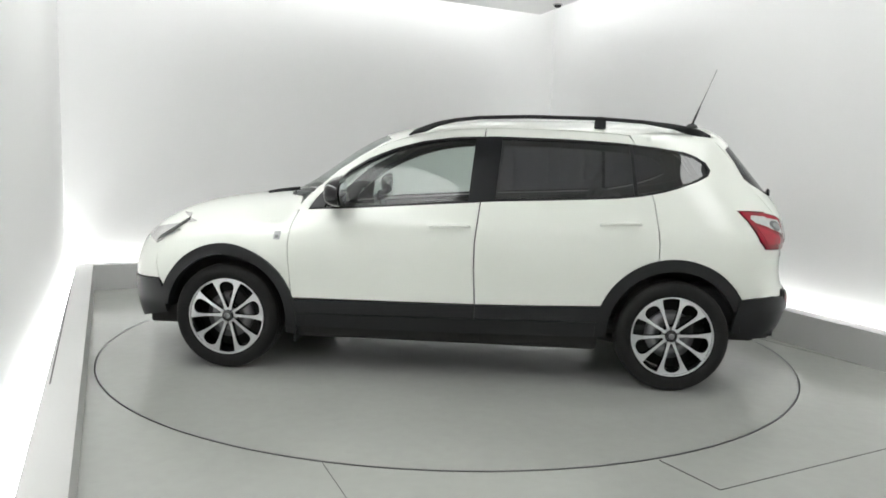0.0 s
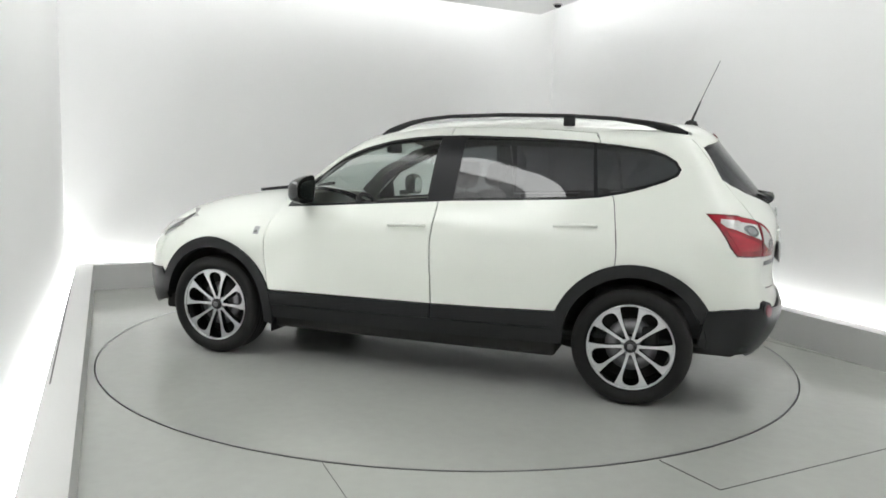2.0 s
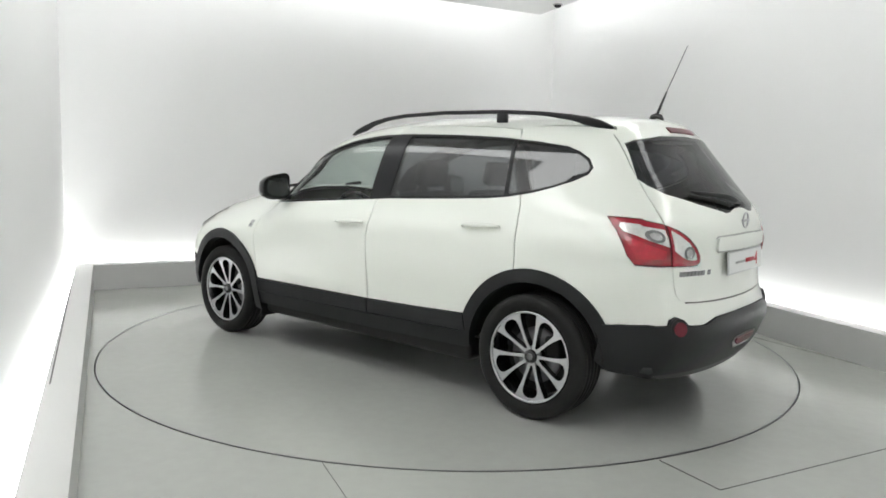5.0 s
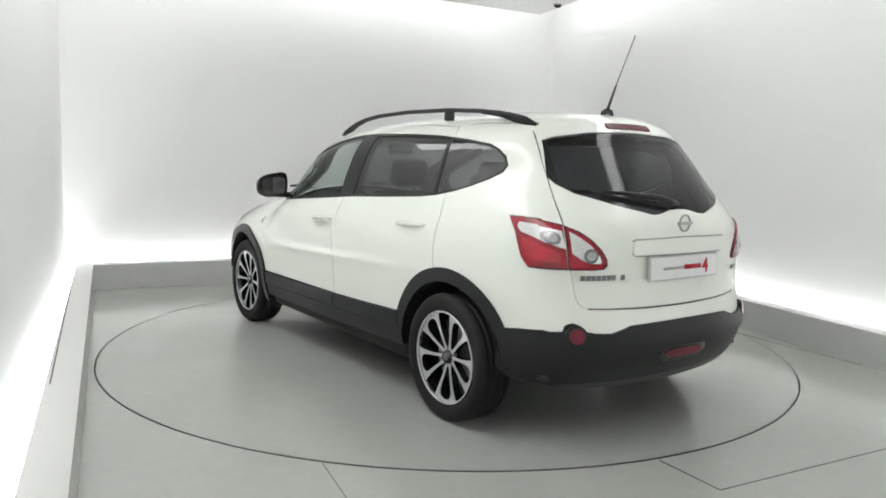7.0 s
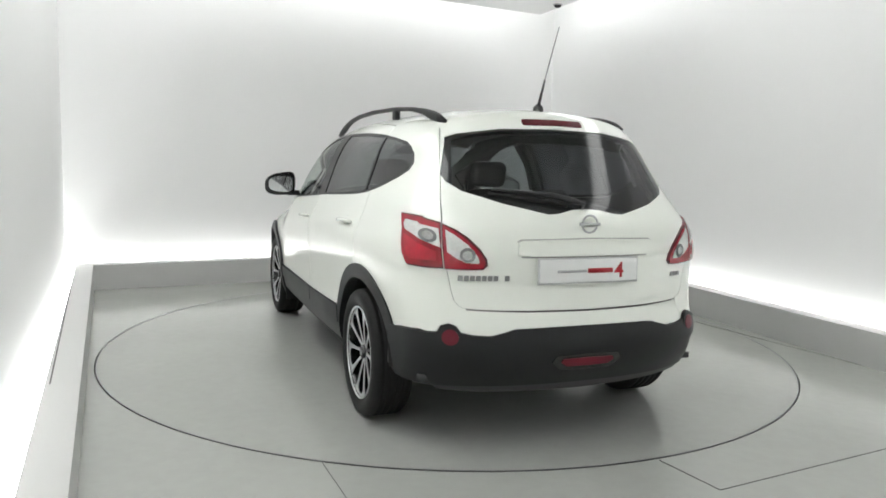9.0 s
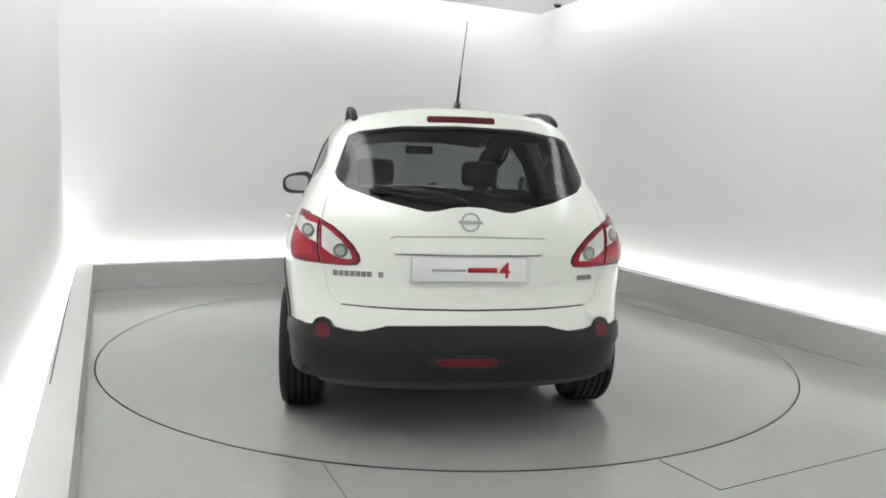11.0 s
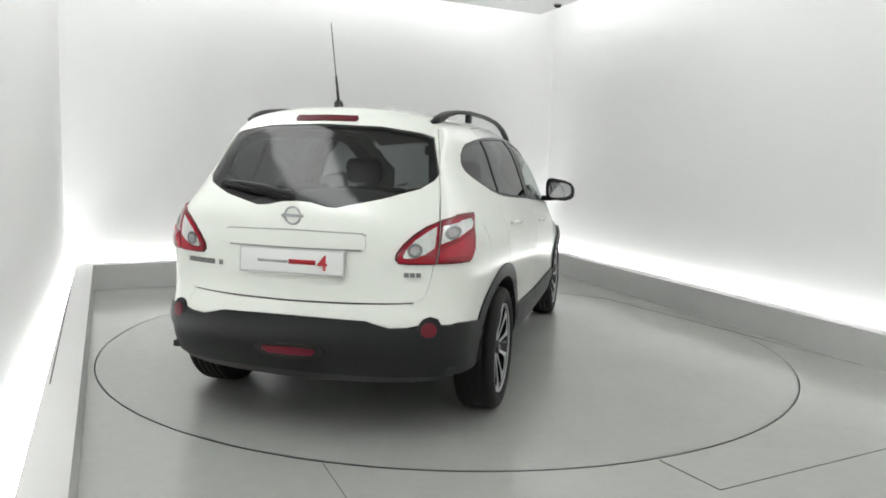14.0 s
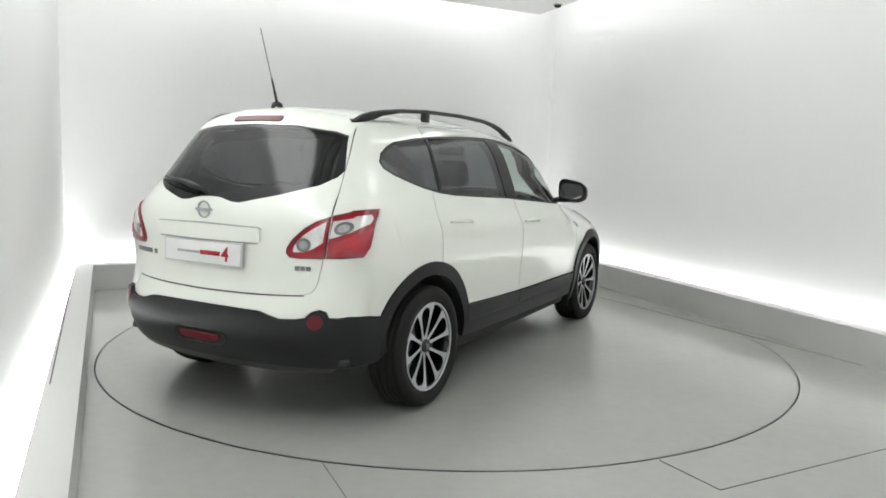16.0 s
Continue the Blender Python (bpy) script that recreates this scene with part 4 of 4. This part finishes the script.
bit("dashboard", bm, CABIN, car, "dark dashboard")
bm = bmesh.new()
tube(bm, [Vector((0.44, 0.37, 0.94)) + Vector((0.42 * 0.185 * math.sin(a), 0.185 * math.cos(a), 0.90 * 0.185 * math.sin(a))) for a in np.linspace(0, 2 * math.pi, 33)[:-1]], 0.016, 10, True)
box(bm, 0.44, 0.49, 0.29, 0.45, 0.88, 1.0, 0.02)
tube(bm, [(0.45, 0.20, 0.95), (0.46, 0.54, 0.95)], 0.014, 8)
tube(bm, [(0.45, 0.37, 0.93), (0.68, 0.37, 0.85)], 0.03, 10)
bit("steering_wheel", bm, CABIN, car, "black steering wheel")


def seat(name, x, y, w, base, back_top, head, lean=14):
    """A seat whose hip point is x, y; its backrest leans back."""
    bm = bmesh.new()
    box(bm, x - 0.05, x + 0.47, y - w, y + w, base, base + 0.15, 0.05)
    root = bit(name, bm, FABRIC, car, "dark fabric seat with headrest")
    M = Matrix.Translation((x, y, base + 0.08)) @ Matrix.Rotation(radians(-lean), 4, "Y")
    h = back_top - base - 0.08
    bm = bmesh.new()
    box(bm, -0.07, 0.06, -w, w, 0.0, h, 0.05, M)
    box(bm, -0.06, 0.085, -w - 0.012, -w + 0.07, 0.05, h * 0.75, 0.03, M)
    box(bm, -0.06, 0.085, w - 0.07, w + 0.012, 0.05, h * 0.75, 0.03, M)
    bit("backrest", bm, FABRIC, root)
    for hy in head:
        bm = bmesh.new()
        box(bm, -0.05, 0.055, hy - 0.13, hy + 0.13, h + 0.035, h + 0.215, 0.045, M)
        bit("headrest", bm, FABRIC, root)
        for q in (-0.06, 0.06):
            bit("headrest_post", tube(bmesh.new(), [M @ Vector((0, hy + q, h - 0.04)), M @ Vector((0, hy + q, h + 0.06))], 0.006, 6), CHROME, root)


seat("front_seat", -0.08, 0.37, 0.25, 0.52, 1.16, (0.0,))
seat("front_seat", -0.08, -0.37, 0.25, 0.52, 1.16, (0.0,))
seat("rear_bench", -0.86, 0.0, 0.62, 0.50, 1.00, (0.42, 0.0, -0.42), 18)
# folded third row under a domed load cover, close behind the rear window
cols, lines = 17, [(-1.22, 0.0), (-1.34, 0.075), (-1.48, 0.10), (-1.62, 0.095), (-1.76, 0.06), (-1.86, 0.0)]
bm = bmesh.new()
grid = [[bm.verts.new((x, -0.54 + 1.08 * k / (cols - 1), 1.085 + lift * (1 - (abs(2 * k / (cols - 1) - 1)) ** 2.4))) for k in range(cols)] for x, lift in lines]
low = [[bm.verts.new((v.co.x, v.co.y, 1.05)) for v in row] for row in (grid[0], grid[-1])]
for r0, r1 in zip([low[0], *grid], [*grid, low[1]]):
    for k in range(cols - 1):
        bm.faces.new((r0[k], r0[k + 1], r1[k + 1], r1[k]))
bmesh.ops.recalc_face_normals(bm, faces=bm.faces[:])
bit("load_cover", bm, COVER, car, "grey load cover over the folded rear seats")
bm = bmesh.new()
box(bm, 0.42, 0.46, -0.11, 0.11, 1.40, 1.465, 0.015)
bit("rear_view_mirror", bm, CABIN, car, "dark rear-view mirror")

# door mirrors
for sgn, door in ((1, doors_f[0]), (-1, doors_f[1])):
    bm = bmesh.new()
    bmesh.ops.create_uvsphere(bm, u_segments=28, v_segments=18, radius=1.0)
    for v in bm.verts:
        x, y, z = v.co
        x = max(x, -0.12)
        k = 1 - 0.22 * y
        e = 0.62
        y2, z2 = math.copysign(abs(y) ** e, y), math.copysign(abs(z) ** e, z)
        v.co = (0.636 + x * 0.090, sgn * (0.970 + y2 * 0.115), 1.145 + z2 * 0.085 * k + 0.012 * y2 * -1)
    bmesh.ops.recalc_face_normals(bm, faces=bm.faces[:])
    mir = bit("door_mirror", bm, GLOSSBLACK, door, "black door mirror")
    bm = bmesh.new()
    box(bm, 0.66, 0.735, sgn * 0.865 - 0.055, sgn * 0.865 + 0.055, 1.055, 1.095, 0.015)
    bit("mirror_foot", bm, PLASTIC, mir)
    bm = bmesh.new()
    ring = [bm.verts.new((0.616, sgn * (0.970 + 0.090 * math.copysign(abs(math.cos(a)) ** 0.62, math.cos(a))), 1.145 + 0.059 * (1 - 0.2 * math.cos(a)) * math.copysign(abs(math.sin(a)) ** 0.62, math.sin(a)))) for a in np.linspace(0, 2 * math.pi, 33)[:-1]]
    f = bm.faces.new(ring)
    bm.normal_update()
    if f.normal.x > 0:
        f.normal_flip()
    r = bmesh.ops.extrude_face_region(bm, geom=[f])
    for v in r["geom"]:
        if isinstance(v, bmesh.types.BMVert):
            v.co.x -= 0.003
    bmesh.ops.recalc_face_normals(bm, faces=bm.faces[:])
    bit("mirror_glass", bm, MIRROR, mir, "mirror glass", smooth=False)
panel("mirror_sail", [(0.885, 1.026), (0.77, 1.042), (0.735, 1.18), (0.70, 1.24), (0.80, 1.155), (0.855, 1.085)], from_side, PLASTIC, doors_f, offset=0.004, depth=0.01, grid=0.03)

# door handles and wing badge
for x0, x1, z, par in ((0.095, -0.150, 0.950, doors_f), (-0.920, -1.165, 0.995, doors_r)):
    for sgn, door in ((1, par[0]), (-1, par[1])):
        pts = []
        for k in range(9):
            t = k / 8
            p, n = at_side(x0 + (x1 - x0) * t, z - 0.003 + 0.01 * t, 0.010 + 0.020 * math.sin(math.pi * t) ** 0.5)
            pts.append((p.x, sgn * p.y, p.z))
        bit("door_handle", tube(bmesh.new(), pts, [0.007, 0.010, 0.011, 0.012, 0.012, 0.012, 0.011, 0.010, 0.007], 12), PAINT, door, "white door handle")
    cup = [((x0 + x1) / 2 + 0.04 + 0.062 * math.cos(a), z + 0.012 + 0.030 * math.sin(a)) for a in np.linspace(0, 2 * math.pi, 21)[:-1]]
    panel("handle_cup", cup, from_side, PAINT, par, offset=0.0015, depth=0.003, grid=0.02, bulge=lambda v, cx=(x0 + x1) / 2 + 0.04, cz=z + 0.012: -0.006 * step(1.1 - ((v[:, 0] - cx) / 0.062) ** 2 - ((v[:, 1] - cz) / 0.030) ** 2))
panel("wing_badge", [(1.075, 0.838), (1.035, 0.838), (1.035, 0.885), (1.075, 0.885)], from_side, GREYPRINT, BOTH, offset=0.004, depth=0.005, label="small grey badge")
panel("badge_mark", [(1.066, 0.846), (1.044, 0.846), (1.044, 0.862), (1.066, 0.862)], from_side, SCRIPT, BOTH, offset=0.006, depth=0.003)

# fuel flap on the right flank only
v, f = flat_mesh([(-1.50, 0.90), (-1.655, 0.905), (-1.665, 1.035), (-1.515, 1.03)], [], 0.03)
p = from_side(v)
sheet("fuel_flap", p + gradient(p) * 0.002, gradient(p), f, 0.003, PAINT, car, "white fuel flap", True)

# nose: bumper, grille, lamps
nose_top = [("r", 0.0, 0.80), ("r", 0.30, 0.80), ("r", 0.55, 0.79), ("s", 1.865, 0.77), ("s", 1.868, 0.66), ("s", 1.848, 0.56), ("r", 0.6, 0.55), ("r", 0.0, 0.55)]
nose_skin = panel("front_bumper", twin(wrap_front(nose_top)), round_front, PAINT, car, label="white front bumper")[0]
panel("bumper_lower", twin(wrap_front([("r", 0.0, 0.546), ("r", 0.6, 0.546), ("s", 1.838, 0.55), ("s", 1.80, 0.46), ("s", 1.79, 0.34), ("r", 0.6, 0.26), ("r", 0.0, 0.25)])), round_front, PLASTIC, nose_skin, offset=0.008, depth=0.03, label="black lower front bumper")
panel("grille", twin([(0.0, 0.60), (0.30, 0.62), (0.42, 0.72), (0.45, 0.79), (0.0, 0.80)]), from_front, GLOSSBLACK, nose_skin, offset=0.006, label="black grille")
lamp_pts = [("s", 1.705, 0.915), ("s", 1.755, 0.955), ("s", 1.83, 0.955), ("r", 0.66, 0.915), ("r", 0.50, 0.845), ("r", 0.46, 0.805), ("r", 0.60, 0.80), ("s", 1.90, 0.775)]
head_lamp = panel("headlamp", wrap_front(lamp_pts), round_front, CLEARLENS, BOTH, offset=0.006, label="clear headlamp", grid=0.025)
panel("lamp_bezel", wrap_front([("s", 1.714, 0.916), ("s", 1.732, 0.928), ("s", 1.80, 0.868), ("s", 1.875, 0.815), ("s", 1.895, 0.785), ("s", 1.80, 0.835)]), round_front, GLOSSBLACK, head_lamp, offset=0.0105, depth=0.004, grid=0.02)
panel("nose_backing", wrap_front([("s", 1.70, 0.93), ("s", 1.78, 0.62), ("r", 0.55, 0.62), ("r", 0.42, 0.78), ("r", 0.50, 0.93), ("r", 0.6, 0.95)]), round_front, PAINT, BOTH, offset=-0.009, depth=0.004, grid=0.025)
panel("bonnet_lip", twin(wrap_front([("r", 0.0, 0.805), ("r", 0.30, 0.805), ("r", 0.46, 0.81), ("r", 0.52, 0.86), ("r", 0.62, 0.915), ("r", 0.60, 0.945), ("r", 0.30, 0.965), ("r", 0.0, 0.97)])), round_front, PAINT, car)
bit("front_wiper", tube(bmesh.new(), [(1.03, 0.45, 1.142), (1.16, 0.50, 1.126), (1.20, 0.58, 1.118)], [0.012, 0.011, 0.009], 8), PLASTIC, car, "black windscreen wiper")
bit("front_wiper", tube(bmesh.new(), [(1.03, -0.20, 1.155), (1.16, -0.15, 1.135)], [0.012, 0.010], 8), PLASTIC, car, "black windscreen wiper")

# wheels
wheel = new("wheel")
place(wheel, car)
wheel["label"] = "alloy wheel, silver and black, with ten spokes"
bm = bmesh.new()
R, S = 0.335, 0.245
prof = [(S, 0.085), (S + 0.008, 0.096), (0.275, 0.107), (0.300, 0.108), (0.318, 0.101), (0.328, 0.088), (0.333, 0.078)]
for g in (-0.052, -0.018, 0.018, 0.052)[::-1]:
    prof += [(R, g + 0.007), (R - 0.008, g + 0.0055), (R - 0.008, g - 0.0055), (R, g - 0.007)]
prof += [(0.333, -0.078), (0.328, -0.088), (0.318, -0.101), (0.300, -0.108), (0.275, -0.107), (S + 0.008, -0.096), (S, -0.085)]
bit("tyre", lathe(bm, prof, 72, "Y"), RUBBER, wheel, "black tyre")
bm = bmesh.new()
bit("rim", lathe(bm, [(S + 0.001, 0.092), (S - 0.008, 0.094), (S - 0.014, 0.084), (S - 0.022, 0.04), (S - 0.03, -0.08), (S, -0.095)], 64, "Y", False), RIMBLACK, wheel, "black wheel rim")
bm = bmesh.new()
bit("rim_flange", lathe(bm, [(S - 0.002, 0.090), (S - 0.001, 0.098), (S - 0.007, 0.0985), (S - 0.012, 0.092)], 72, "Y"), SILVER, wheel, "thin silver rim edge")


def polar(r, a):
    return (r * math.cos(radians(a)), r * math.sin(radians(a)))


# five closed petals between paired spokes, and five wedges that run out to the rim edge
PETAL = [(0.048, 0.0), (0.052, 0.007), (0.065, 0.0115), (0.09, 0.0205), (0.12, 0.0300), (0.15, 0.0390), (0.175, 0.0455), (0.192, 0.0465), (0.206, 0.0405), (0.216, 0.0285), (0.2215, 0.012), (0.2225, 0.0)]
WEDGE = [(0.030, 0), (0.040, 7.0), (0.055, 9.5), (0.07, 12.2), (0.09, 13.8), (0.12, 14.8), (0.15, 14.8), (0.18, 14.2), (0.21, 13.4), (0.229, 12.8), (0.2325, 11.8), (0.2340, 0)]


def swing(x, y, a):
    c, q = math.cos(radians(a)), math.sin(radians(a))
    return (x * c - y * q, x * q + y * c)


holes = []
for k in range(5):
    m = 54 + 72 * k
    holes.append([swing(x, y, m) for x, y in PETAL] + [swing(x, -y, m) for x, y in PETAL[-2:0:-1]])
    m += 36
    holes.append([polar(x, m + a) for x, a in WEDGE] + [polar(x, m - a) for x, a in WEDGE[-2:0:-1]])
v, f = flat_mesh([polar(S - 0.007, a) for a in range(0, 360, 5)], holes, 0.010)
rad = np.linalg.norm(v, axis=1)
p = np.stack([v[:, 0], 0.088 - 0.030 * np.clip(1 - rad / 0.22, 0, 1) ** 1.3, v[:, 1]], 1)
face = sheet("spokes", p, np.tile((0.0, 1.0, 0.0), (len(p), 1)), f, 0.004, SILVER, wheel, "machined silver spokes", False)
p2 = p - np.array((0, 0.0045, 0))
sheet("spoke_sides", p2, np.tile((0.0, 1.0, 0.0), (len(p), 1)), f, 0.040, RIMBLACK, wheel, "", False)
bit("hub_cap", lathe(bmesh.new(), [(0.001, 0.082), (0.026, 0.082), (0.034, 0.079), (0.037, 0.07), (0.037, 0.04)], 32, "Y", False), RIMBLACK, wheel, "black hub cap")
bit("hub_emblem", lathe(bmesh.new(), [(0.001, 0.0835), (0.017, 0.0835), (0.018, 0.082)], 24, "Y", False), STEEL, wheel)
bm = bmesh.new()
for k in range(5):
    x, z = polar(0.048, 90 + 72 * k)
    tube(bm, [(x, 0.045, z), (x, 0.066, z)], 0.008, 8)
bit("wheel_nut", bm, STEEL, wheel)
bit("brake_disc", lathe(bmesh.new(), [(0.06, 0.02), (0.148, 0.02), (0.148, -0.006), (0.06, -0.006)], 48, "Y"), STEEL, wheel, "steel brake disc")
bm = bmesh.new()
box(bm, -0.15, -0.06, -0.03, 0.035, -0.02, 0.11, 0.02)
bit("brake_calliper", bm, DARK, wheel)
bit("wheel_back", lathe(bmesh.new(), [(0.001, -0.03), (0.215, -0.03), (0.215, -0.035), (0.001, -0.035)], 40, "Y", False), DARK, wheel)
WY = 0.785
for x, sgn, spin in ((WR, 1, 4), (WF, -1, -36), (WR, -1, -26)):
    copy_thing(wheel, pose(OX + x, OY + sgn * WY, HUB, 0, spin, 0 if sgn > 0 else 180))
wheel.matrix_basis = pose(OX + WF, OY + WY, HUB, 0, 36, 0)


# ---- what moves: the turntable carries the car ----


def heading(t):
    """The turntable's angle in degrees: close to seven degrees a second."""
    return 175.332 - 6.7417 * t - 0.04162 * t**2 + 0.00122 * t**3


def motions():
    rows = [(k * 0.5, pose(0, 0, 0, 0, 0, heading(k * 0.5))) for k in range(33)]
    walk(turntable, rows)
    walk(car, rows)


motions()
